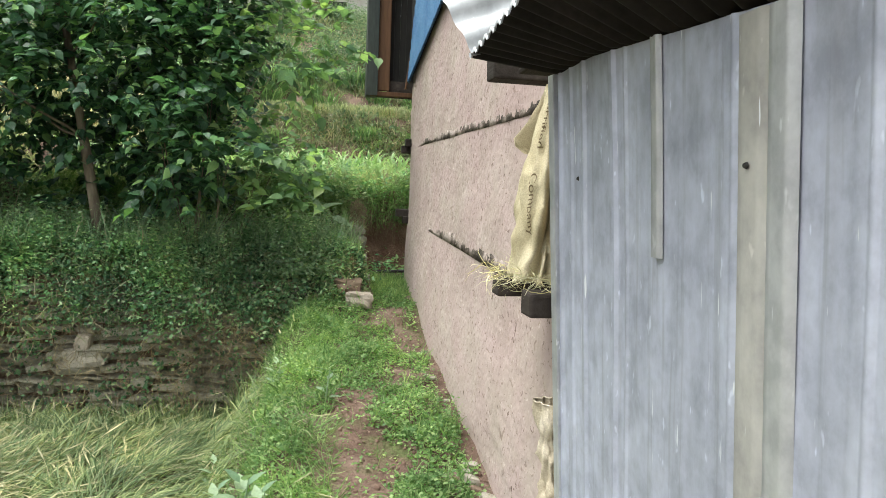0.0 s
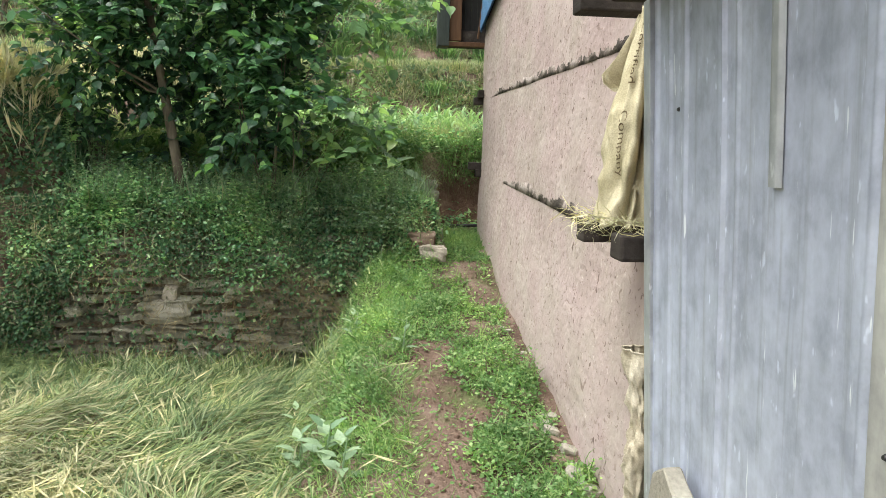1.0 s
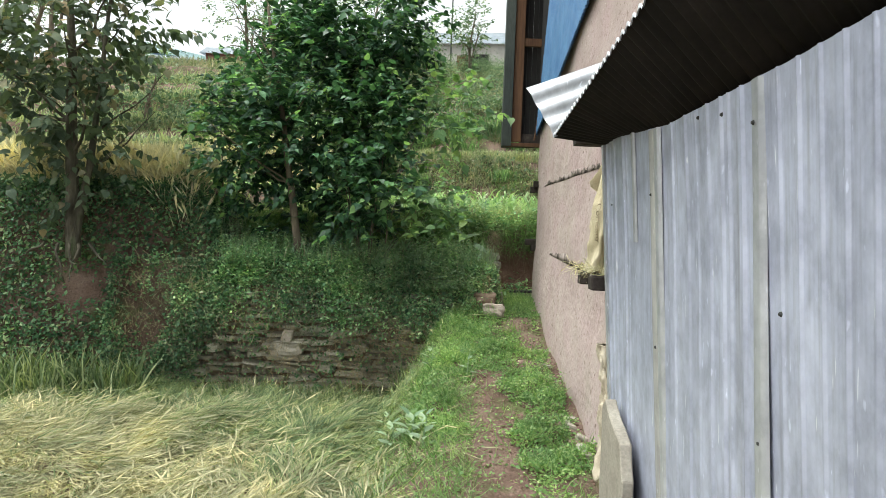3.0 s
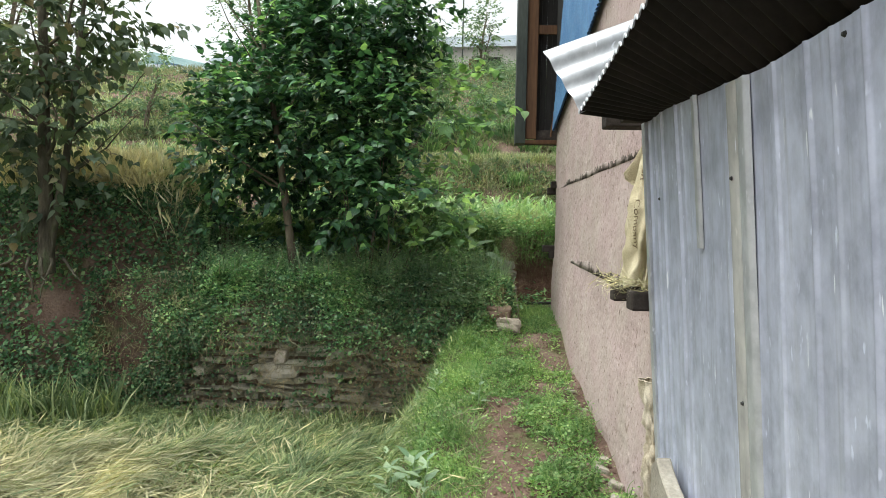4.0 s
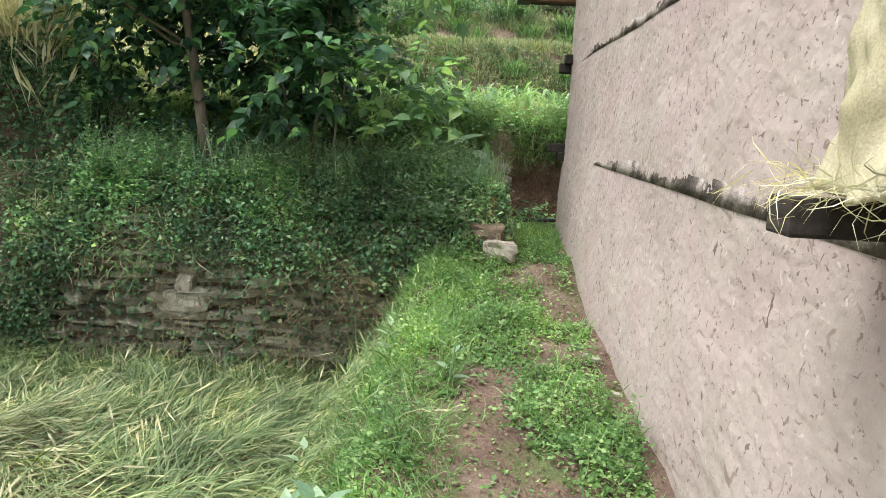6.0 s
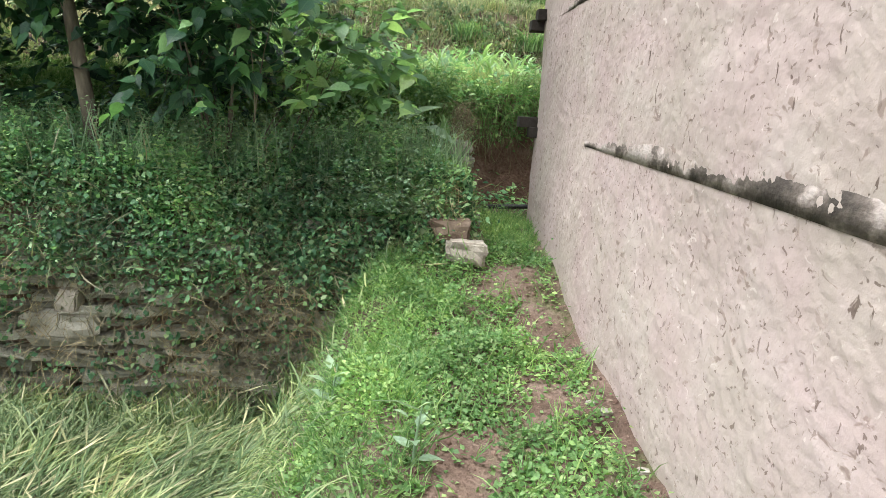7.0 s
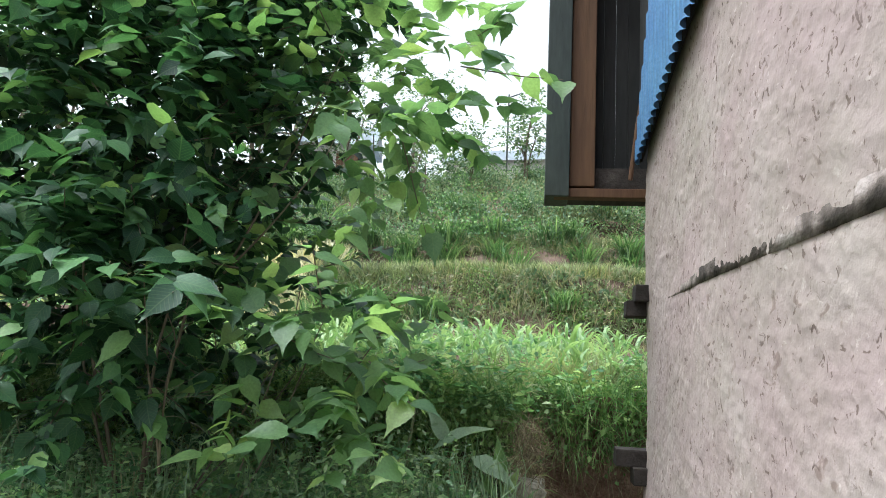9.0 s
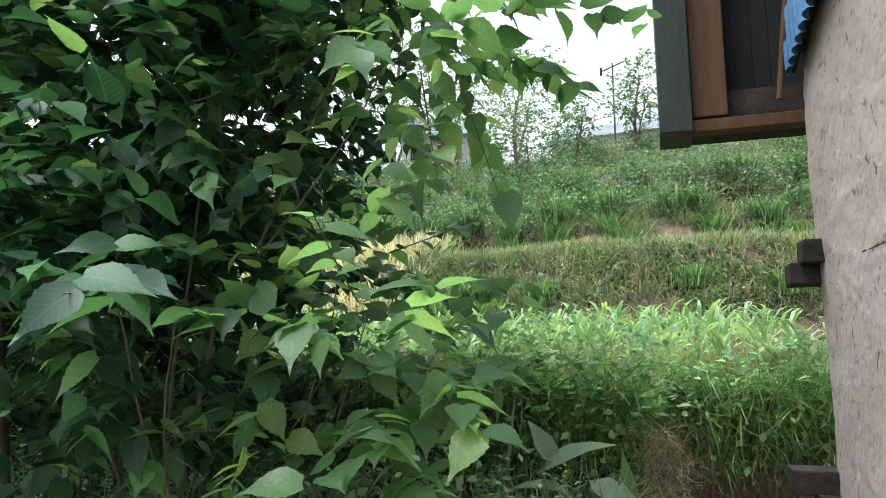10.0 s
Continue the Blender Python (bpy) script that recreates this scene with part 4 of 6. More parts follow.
# ---- sacks, straw, slabs by the shed's end ----
def sack_point(a, v, big):
    """A point of a sack's skin: a round the sack, v from its foot to its tied top."""
    if big:
        cy, cx = 1.93 - 0.08 * v, 0.925 + 0.045 * v
        ry = 0.18 * (1 - 0.6 * float(smooth(0.35, 1.0, v)) + 0.06 * math.sin(v * 7)) * (0.93 + 0.07 * float(smooth(0.0, 0.12, v)))
        rx = 0.13 * (1 - 0.5 * float(smooth(0.45, 1.0, v)))
        z, seed, fold = 1.495 + 0.86 * v, 1.3, 0.22
    else:
        cy, cx = 1.60, 0.90 + 0.012 * math.sin(v * 5)
        ry, rx = 0.055 * (1 + 0.16 * math.sin(v * 9)), 0.05 * (1 + 0.2 * math.sin(v * 13 + 1))
        z, seed, fold = 0.20 + 0.85 * v, 4.1, 0.62
    c, s = math.cos(a), math.sin(a)
    k = 1 + fold * noise.noise((c * 1.4 + seed, s * 1.4, v * 1.1)) - fold * 1.5 * abs(noise.noise((c * 2.6 + seed, s * 2.6, v * 1.3 + 5))) + fold * 0.35 * noise.noise((c * 6, s * 6 + seed, v * 5)) - fold * 0.7 * abs(noise.noise((c * 3.3 + v * 3, s * 3.3 + seed, v * 6.0))) + fold * 0.35
    if not big:
        k = 1.15 + 0.4 * noise.noise((c * 0.9 + seed, s * 0.9, v * 6)) - 0.8 * abs(noise.noise((c * 1.3, s * 1.3 + 2, v * 9 + c))) - 0.5 * abs(noise.noise((c * 2.4, s * 2.4 + 7, v * 14))) + 0.12 * max(0.0, v - 0.85) / 0.15
        cy += 0.018 * math.sin(v * 8)
    if big:      # two long deep folds and a sag
        d1 = (math.degrees(a) % 360 - 232 - 16 * math.sin(3.2 * v)) / 9
        d2 = (math.degrees(a) % 360 - 262 + 20 * v) / 11
        k -= 0.58 * math.exp(-d1 * d1) * (1 - v) ** 0.3 + 0.6 * math.exp(-d2 * d2 * 1.5)
        k += 0.03 * math.sin(14 * v + 3 * s) * (0.3 + 0.7 * v) - 0.24 * abs(noise.noise((c * 1.6 + v * 2.0, s * 1.6, v * 3))) - 0.14 * abs(noise.noise((c * 3.6 - v * 3.0, s * 3.6, v * 7))) + 0.07
    return Vector((cx + rx * c * k, cy + ry * s * k, z + 0.02 * noise.noise((c * 2, s * 2, seed)) * (1 - v)))


def sack_skin(big):
    bm = bmesh.new()
    segs, rings = (72, 64) if big else (48, 60)
    grid = [[bm.verts.new(sack_point(2 * math.pi * k / segs, j / rings, big)) for k in range(segs)] for j in range(rings + 1)]
    for j in range(rings):
        for k in range(segs):
            bm.faces.new((grid[j][k], grid[j][(k + 1) % segs], grid[j + 1][(k + 1) % segs], grid[j + 1][k]))
    bm.faces.new(grid[0][::-1])
    if big:
        bm.faces.new(grid[-1])
    return bm


sack = part("sack", sack_skin(True), M_SACK, smooth_shade=True)
tagged(sack, "creased yellowish woven plastic sack standing on the beams", "sack")
low_sack = part("sack", sack_skin(False), M_SACK_PALE, smooth_shade=True)
tagged(low_sack, "rolled empty woven sack, open at the top, beside the shed", "sack")
hem = [sack_point(2 * math.pi * k / 40, 1.0, False) for k in range(41)]
put("hem", mesh_np("hem", *tube([tuple(p) for p in hem], [0.0035] * 41, 6), M_SACK_PALE, True), low_sack, "rolled hem round the open mouth")
# a stiff corner of the sack that stands out near its neck
bm = bmesh.new()
rows_ = []
for j in range(9):
    v = j / 8
    w = 0.17 * (1 - v) ** 0.8 * (0.4 + 0.6 * min(1, v * 5))
    y0, z0 = 1.93 + 0.06 * (1 - v), 2.02 + 0.32 * v
    rows_.append([bm.verts.new((0.935 - 1.0 * w * u + 0.02 * math.sin(6 * u + 3 * v), y0 + 0.4 * w * u, z0 + 0.05 * u * (1 - v) - 0.03 * u * u)) for u in (0, 0.3, 0.6, 0.85, 1.0)])
for j in range(8):
    for k in range(4):
        bm.faces.new((rows_[j][k], rows_[j][k + 1], rows_[j + 1][k + 1], rows_[j + 1][k]))
bmesh.ops.solidify(bm, geom=bm.faces[:], thickness=0.006)
part("corner_flap", bm, M_SACK, sack, "stiff folded corner", True)


def sack_print(text, size, a0, v0, squeeze):
    """Lettering that runs down the sack and follows its folds."""
    cu = bpy.data.curves.new("print", "FONT")
    cu.body, cu.size = text, 1.0
    ob = new("print", cu)
    me = bpy.data.meshes.new_from_object(ob.evaluated_get(bpy.context.evaluated_depsgraph_get()))
    bpy.data.objects.remove(ob)
    bm = bmesh.new()
    bm.from_mesh(me)
    bpy.data.meshes.remove(me)
    bmesh.ops.subdivide_edges(bm, edges=[e for e in bm.edges if e.calc_length() > 0.15], cuts=2)
    bmesh.ops.triangulate(bm, faces=bm.faces[:])
    for p in bm.verts:
        a, v = a0 + p.co.y * size * squeeze, v0 - p.co.x * size
        q = sack_point(a, v, True)
        p.co = q + Vector((-0.007, -0.006, 0))
    part("print", bm, M_INK, sack, "faded brown printed lettering")


sack_print("Certified", 0.078, radians(203), 0.93, 3.4)
sack_print("Company", 0.078, radians(203), 0.535, 3.4)

straw_at = np.column_stack([rng.uniform(0.72, 0.95, 190), rng.uniform(1.52, 2.2, 190), rng.uniform(1.49, 1.55, 190)])
straw_dir = np.column_stack([rng.normal(-0.5, 0.7, 190), rng.normal(-0.1, 0.8, 190), rng.normal(-0.1, 0.45, 190)])
stuff("straw", leaves("straw", BLADE, straw_at, straw_dir, rvec(190), rng.uniform(0.06, 0.17, 190), M_STRAW, 0.55), "loose dry straw spilling over the beams", "straw")


def slab(name, pts, thick, material, label):
    """An upright flat stone: outline in (y, z), leaning on the shed."""
    bm = bmesh.new()
    lo = [bm.verts.new((shed_x(y, z) - 0.035 - thick - 0.03 * (1 - z), y, z)) for y, z in pts]
    f = bm.faces.new(lo)
    ex = bmesh.ops.extrude_face_region(bm, geom=[f])
    for v in ex["geom"]:
        if isinstance(v, bmesh.types.BMVert):
            v.co.x += thick
    bmesh.ops.recalc_face_normals(bm, faces=bm.faces)
    bmesh.ops.bevel(bm, geom=list(bm.edges), offset=0.006, segments=1, affect="EDGES")
    bmesh.ops.subdivide_edges(bm, edges=list(bm.edges), cuts=2, use_grid_fill=True)
    rough_up(bm, 0.012, 5)
    return tagged(part(name, bm, material), label, "slab")


slab("stone_slab", [(1.25, -0.05), (1.27, 0.45), (1.17, 0.78), (1.08, 0.84), (0.92, 0.77), (0.66, 0.72), (0.58, 0.56), (0.62, -0.05)], 0.06, M_SLAB, "tall flat grey-brown stone slab leaning on the shed")
slab("stone_slab", [(0.55, -0.05), (0.54, 0.36), (0.45, 0.45), (0.28, 0.38), (0.24, -0.05)], 0.05, M_SLAB, "shorter grey stone slab leaning on the shed")
# ---- planting ----
M_LEAFY = foliage("leafy_weed_leaf", [(0.0, (0.075, 0.175, 0.10)), (0.5, (0.185, 0.35, 0.185)), (0.85, (0.33, 0.50, 0.29)), (1.0, (0.48, 0.58, 0.38))], 0.5, 0.5)
M_CLOD = solid("clod", [(0.2, (0.115, 0.072, 0.057)), (0.6, (0.175, 0.115, 0.09)), (0.9, (0.25, 0.18, 0.148))], 9.0, 0.95, bump=0.5, fine=60, by="island", spec=0.1)
def surf(x, y, lift=0.0):
    return np.column_stack([x, y, ground_z(x, y) + lift])


def tilt(n, lean=0.5, up=1.0):
    return np.column_stack([rng.normal(0, lean, n), rng.normal(0, lean, n), np.full(n, up)])


# lodged barley in the field: pale straw nearer the house end, greener by the wall
N = 120000
fx, fy = -0.1 - 7.8 * rng.uniform(0, 1, N), rng.uniform(-1.5, 6.45, N)
far = rng.uniform(0, 1, N) < 0.2
fx[far], fy[far] = rng.uniform(-13, -0.4, far.sum()), rng.uniform(-5.5, 6.0, far.sum())
keep = rng.uniform(0, 1, N) < 1 - 0.97 * smooth(-0.95, -0.4, fx)
fx, fy = fx[keep], fy[keep]
dryness = smooth(5.6, 3.6, fy + 0.45 * wobble(fx, fy, 1.1) + 2.1 * smooth(-3.2, -0.6, fx))
isdry = rng.uniform(0, 1, len(fx)) < 0.12 + 0.75 * dryness
swirl = 1.3 * wobble(fx, fy, 0.9, 4.0) + 1.3 * wobble(fx, fy, 2.3, 1.0) + 0.7 * wobble(fx, fy, 4.3, 2.0)
swirl = swirl + rng.normal(0, 0.6, len(fx))
flow = np.column_stack([np.cos(swirl + 0.1), np.sin(swirl + 0.1), np.full(len(fx), 0.16)]) + rng.normal(0, 0.24, (len(fx), 3))
flow[:, 2] = np.abs(flow[:, 2])
base = surf(fx, fy, 0.02)
tump = 0.5 + 0.5 * wobble(fx, fy, 3.1, 2.2)
base[:, 2] += rng.uniform(0, 0.13, len(fx)) + 0.1 * tump
up = np.tile((0.0, 0.0, 1.0), (len(fx), 1)) + rng.normal(0, 0.3, (len(fx), 3))
g = ~isdry
stuff("field_grass", leaves("field_grass", BLADE, base[g], flow[g], up[g], rng.uniform(0.14, 0.38, g.sum()), M_GRASS, 0.75), "flattened pale green barley in the field", "grass")
stuff("dry_barley", leaves("dry_barley", EAR, base[isdry], flow[isdry], up[isdry], rng.uniform(0.18, 0.44, isdry.sum()), M_GRASS_DRY, 0.55), "flattened straw-yellow barley in the field", "barley")

# tufts of longer grass along the foot of the wall
N = 3000
x, y = rng.uniform(-6.5, -0.7, N), 6.45 - np.abs(rng.normal(0, 0.22, N))
stuff("grass_tuft", leaves("grass_tuft", BLADE, surf(x, y), tilt(N, 0.5), rvec(N), rng.uniform(0.2, 0.48, N), M_GRASS, 0.7), "long grass along the foot of the terrace wall", "grass")

K = 130
cx, cy = rng.uniform(-6.8, -0.9, K), 6.2 - np.abs(rng.normal(0, 0.45, K))
cx[:60] = rng.uniform(-6.8, -3.0, 60)
pick = np.repeat(np.arange(K), 46)
N = len(pick)
a = rng.uniform(0, 6.28, N)
tall = (0.28 + 0.25 * smooth(-2.6, -4.2, cx))[pick]
stuff("grass_tump", leaves("grass_tump", BLADE, surf(cx, cy)[pick] + rng.normal(0, 0.05, (N, 3)) * (1, 1, 0), np.column_stack([np.cos(a) * 0.9, np.sin(a) * 0.9, np.full(N, 0.75)]), np.column_stack([-np.cos(a), -np.sin(a), np.full(N, 0.9)]), rng.uniform(0.6, 1.25, N) * tall, M_GRASS, 0.6), "arching tussocks of green grass before the terrace wall", "grass")

# creepers over the stone wall: thick above, thin low down where stones show
def wall_face(x, z):
    """Where the growth hangs: the face leans back and bulges."""
    return 6.47 + 0.30 * smooth(0.25, 1.2, z) - (0.07 * np.abs(wobble(x, z, 2.3, 2.0)) + 0.05 * np.clip(wobble(x, z, 6.1, 1.0), 0, 1)) * smooth(-0.1, 0.5, z)


N = 70000
x = rng.uniform(-4.9, 0.46, N)
z = rng.uniform(-0.72, 1.2, N)
cover = smooth(-0.02, 0.72, z + 0.55 * smooth(-3.1, -3.7, x) + 0.12 * wobble(x, z, 9.0, 1.0) + 0.34 * wobble(x, z, 2.1) + 0.30 * wobble(x, z, 4.7, 1.0) + 0.32 * smooth(-1.3, -0.2, x) + 0.45 * smooth(-3.4, -4.1, x) - 0.44 * np.exp(-((x + 2.2) / 1.3) ** 2))
clear = 1.5 * np.exp(-((x + 4.36) / 0.32) ** 2 - ((z - 0.5) / 0.55) ** 2) + np.exp(-((x - 0.38) / 0.15) ** 2 - ((z - 0.66) / 0.13) ** 2) + np.exp(-((x + 4.45) / 0.3) ** 2 - ((z - 0.75) / 0.4) ** 2) + 1.6 * np.exp(-((x + 2.38) / 0.26) ** 2 - ((z - 0.1) / 0.24) ** 2)
thin = rng.uniform(0, 1, N) * (1 - 0.97 * np.clip(clear * 1.5, 0, 1)) ** -1 < 0.085 + 0.915 * cover * (0.45 + 0.55 * (wobble(x, z, 8.0, 3.0) > -0.25))
x, z = x[thin], z[thin]
n = len(x)
at = np.column_stack([x, wall_face(x, z) - np.abs(rng.normal(0, 0.055, n)), z])
al = np.column_stack([rng.normal(0, 0.7, n), rng.normal(-0.5, 0.5, n), rng.normal(-0.3, 0.7, n)])
fc = np.column_stack([rng.normal(0, 0.6, n), rng.normal(-0.6, 0.5, n), rng.normal(0.6, 0.5, n)])
sz = rng.uniform(0.022, 0.056, n) * (1 + 0.5 * (rng.uniform(0, 1, n) > 0.93))
stuff("creeper", leaves("creeper", SMALL, at, al, fc, sz, M_IVY, 1.15), "dense small-leaved creeper over the terrace wall", "creeper")
N = 8000
x, z = rng.uniform(-4.8, 0.5, N), rng.uniform(-0.65, 1.15, N)
at = np.column_stack([x, wall_face(x, z) - np.abs(rng.normal(0.02, 0.05, N)), z])
stuff("dry_stem", leaves("dry_stem", BLADE, at, np.column_stack([rng.normal(0, 0.6, N), rng.normal(-0.2, 0.2, N), rng.normal(-0.6, 0.6, N)]), rvec(N), rng.uniform(0.06, 0.22, N), M_IVY_DRY, 0.5), "dry brown stems hanging over the stones", "stems")

N = 7000
x, z = 0.35 - 1.9 * rng.uniform(0, 1, N) ** 1.4, rng.uniform(-0.6, 1.15, N)
at = np.column_stack([x, wall_face(x, z) - np.abs(rng.normal(0.03, 0.06, N)), z])
stuff("withered_creeper", leaves("withered_creeper", BLADE, at, np.column_stack([rng.normal(0.2, 0.8, N), rng.normal(-0.25, 0.25, N), rng.normal(-0.4, 0.7, N)]), rvec(N), rng.uniform(0.04, 0.17, N), M_IVY_DRY, 0.6), "tangle of withered brown creeper over the stones", "creeper")

# leafier growth in tufts on the wall's face, and long hanging grass
K = 270
cx, cz = rng.uniform(-4.4, 0.4, K), 1.18 - 1.0 * rng.uniform(0, 1, K) ** 1.8
cx[:150], cz[:150] = rng.uniform(-1.9, 0.3, 150), 0.3 + 0.85 * rng.uniform(0, 1, 150) ** 0.7
cz[150:] = np.maximum(cz[150:], 0.5 + rng.uniform(0, 0.4, K - 150))
pick = np.repeat(np.arange(K), 42)
N = len(pick)
at = np.column_stack([cx[pick] + rng.normal(0, 0.07, N), wall_face(cx, cz)[pick] - np.abs(rng.normal(0.05, 0.06, N)), cz[pick] + rng.normal(0, 0.06, N)])
stuff("leafy_creeper", leaves("leafy_creeper", SMALL, at, np.column_stack([rng.normal(0, 0.8, N), rng.normal(-0.7, 0.4, N), rng.normal(0.1, 0.6, N)]), np.column_stack([rng.normal(0, 0.5, N), rng.normal(-0.4, 0.4, N), np.full(N, 0.8)]), rng.uniform(0.024, 0.066, N), M_LEAFY, 1.0), "fresh green tufts growing from the terrace wall", "creeper")
N = 1600
x, z = rng.uniform(-4.6, 0.45, N), 0.25 + 0.95 * rng.uniform(0, 1, N) ** 0.7
at = np.column_stack([x, wall_face(x, z) - np.abs(rng.normal(0.03, 0.05, N)), z])
stuff("wall_grass", leaves("wall_grass", BLADE, at, np.column_stack([rng.normal(0, 0.5, N), rng.normal(-0.6, 0.3, N), rng.normal(0.0, 0.7, N)]), rvec(N), rng.uniform(0.1, 0.32, N), M_BANK, 0.6), "thin grass hanging over the terrace wall", "grass")

# weeds on the first terrace and its edge, in uneven mounds
N = 38000
x, y = rng.uniform(-4.3, 0.5, N), 6.55 + 2.0 * rng.uniform(0, 1, N) ** 1.6
mound = 0.5 + 0.6 * wobble(x, y, 2.4, 1.0) + 0.45 * wobble(x, y, 5.6) + 0.3 * wobble(x, y, 11.0, 2.0)
h = np.abs(rng.normal(0, 0.2, N)) * np.clip(mound, 0.1, 1.7) * (1 - 0.5 * smooth(7.0, 7.8, y)) * (1 - 0.75 * smooth(0.05, 0.4, x))
x = np.where(y > 7.1, np.minimum(x, 0.36 - 0.3 * rng.uniform(0, 1, N) ** 3), x)
at = surf(x, np.maximum(y, 6.88), 0)
at[:, 1] = y
at[:, 2] += h - 0.05 - 0.22 * smooth(6.85, 6.55, y)
stuff("terrace_weed", leaves("terrace_weed", SMALL, at, tilt(N, 0.9, 0.3), tilt(N, 0.7), rng.uniform(0.024, 0.066, N), M_LEAFY, 1.0), "green weeds along the terrace's edge", "weeds")
N = 2600
x, y = rng.uniform(-3.6, 0.4, N), rng.uniform(6.6, 7.9, N)
at = surf(x, np.maximum(y, 6.86))
at[:, 1] = y
stuff("flower_spike", leaves("flower_spike", BLADE, at, tilt(N, 0.3), rvec(N), rng.uniform(0.15, 0.5, N), M_GREY_WEED, 0.4), "thin grey-green stalks on the terrace", "weeds")
# leafier green weeds along the top: upright stalks with leaves in turns
K = 560
cx, cy = rng.uniform(-4.0, 0.35, K), 6.6 + 1.1 * rng.uniform(0, 1, K) ** 1.5
ch = rng.uniform(0.12, 0.5, K) * (1 + 0.3 * (rng.uniform(0, 1, K) > 0.85)) * (1 - 0.6 * smooth(0.0, 0.3, cx))
lean = rng.normal(0, 0.22, (K, 2))
pick = np.repeat(np.arange(K), 26)
N = len(pick)
u = np.tile(np.linspace(0.12, 1, 26), K)
turn = np.tile(np.arange(26) * 2.4, K) + rng.normal(0, 0.4, N) + pick
root = surf(cx, np.maximum(cy, 6.88))
root[:, 1] = cy
root[:, 2] -= 0.1 * (cy < 6.85)
at = root[pick] + np.column_stack([u * lean[pick, 0] * ch[pick], u * lean[pick, 1] * ch[pick] - 0.05 * u, u * ch[pick]])
size = (0.075 - 0.045 * u) * rng.uniform(0.7, 1.25, N) * (0.6 + ch[pick])
stuff("leafy_weed", leaves("leafy_weed", SMALL, at, np.column_stack([np.cos(turn), np.sin(turn), rng.normal(0.25, 0.3, N)]), tilt(N, 0.35), size, M_LEAFY, 1.0), "fresh green leafy weeds standing along the terrace", "weeds")
tips = root + np.column_stack([lean[:, 0] * ch, lean[:, 1] * ch - 0.05, ch])
stuff("weed_stalk", leaves("weed_stalk", BLADE, root, tips - root, rvec(K), ch * 1.02, M_BANK, 0.5), "thin stalks of the weeds along the terrace", "weeds")
# pale shrubby weeds at the terrace's end
N = 13000
c = np.array([(-0.8, 6.85), (-1.15, 6.8), (-0.45, 6.75), (0.0, 6.72), (-0.2, 6.7), (-1.6, 6.8), (0.0, 7.0), (-0.25, 6.9), (-0.1, 6.85), (-0.5, 7.1), (-0.1, 7.3), (-0.3, 7.4)])
pick = rng.integers(0, len(c), N)
at = surf(c[pick, 0] + rng.normal(0, 0.13, N), c[pick, 1] - 0.1 + rng.normal(0, 0.13, N))
at[:, 2] = 0.92 + np.abs(rng.normal(0, 0.30, N)) * rng.uniform(0.3, 1.2, N)
stuff("pale_weed", leaves("pale_weed", SMALL, at, tilt(N, 0.9, 0.4), tilt(N, 0.6), rng.uniform(0.02, 0.05, N), M_GREY_WEED, 0.8), "pale feathery weeds on the terrace's end", "weeds")

# the far-corner bank
N = 38000
x = rng.uniform(-9.0, -3.5, N)
y = 6.66 - 0.45 * smooth(-3.9, -5.6, x) + rng.uniform(-0.05, 0.85, N)
at = surf(x, y, 0.0)
at[:, 1] -= np.abs(rng.normal(0.02, 0.06, N))
at[:, 2] += rng.normal(0.02, 0.05, N)
bald = 1.7 * np.exp(-((x + 4.36) / 0.36) ** 2 - ((at[:, 2] - 0.5) / 0.6) ** 2) + 1.2 * np.exp(-((x + 5.35) / 0.4) ** 2 - ((at[:, 2] - 0.75) / 0.35) ** 2)
keep = rng.uniform(0, 1, N) > 0.05 + 0.9 * bald
n = int(keep.sum())
stuff("bank_creeper", leaves("bank_creeper", SMALL, at[keep], np.column_stack([rng.normal(0, 0.7, n), rng.normal(-0.6, 0.4, n), rng.normal(-0.2, 0.6, n)]), np.column_stack([rng.normal(0, 0.5, n), rng.normal(-0.6, 0.4, n), rng.normal(0.6, 0.4, n)]), rng.uniform(0.03, 0.09, n), M_IVY, 1.0), "creepers and weeds over the earth bank", "creeper")
N = 1500
x = rng.uniform(-8, -4.2, N)
y = 6.2 - np.abs(rng.normal(0, 0.25, N)) - 0.3 * smooth(-3.9, -5.6, x)
stuff("reed_grass", leaves("reed_grass", BLADE, surf(x, y), tilt(N, 0.4), rvec(N), rng.uniform(0.4, 0.9, N), M_GRASS, 0.7), "tall green grass under the earth bank", "grass")
N = 26000
x, y = rng.uniform(-10, -3.9, N), rng.uniform(7.15, 10.2, N)
x = x - 0.35 * (y - 7.1)
stuff("wheat", leaves("wheat", EAR, surf(x, y), tilt(N, 0.6), rvec(N), rng.uniform(0.35, 0.65, N), M_STRAW, 0.9), "ripe yellow wheat on the upper terrace", "wheat")

# path: low clover-like weeds in patches, bare red-brown soil between
N = 120000
x, y = rng.uniform(-0.5, 1.02, N), rng.uniform(0.0, 8.4, N)
patch = 0.5 * wobble(x, y, 2.6, 1.0) + 0.45 * wobble(x, y, 5.3, 2.5) + 0.25 * wobble(x, y, 11.0)
bare = 1.3 * np.exp(-((x - 0.26 - 0.1 * wobble(x * 0, y, 3.0)) / 0.17) ** 2) * smooth(4.7, 4.2, y) + 1.4 * smooth(0.93, 1.03, x + 0.07 * wobble(x, y, 6)) + 0.7 * smooth(2.9, 2.2, y) + 0.4 * np.exp(-((x - 0.8) / 0.16) ** 2 - ((y - 5.6) / 0.5) ** 2)
bare = bare + 0.5 * smooth(6.9, 7.4, y) + 1.5 * smooth(7.5, 7.9, y)
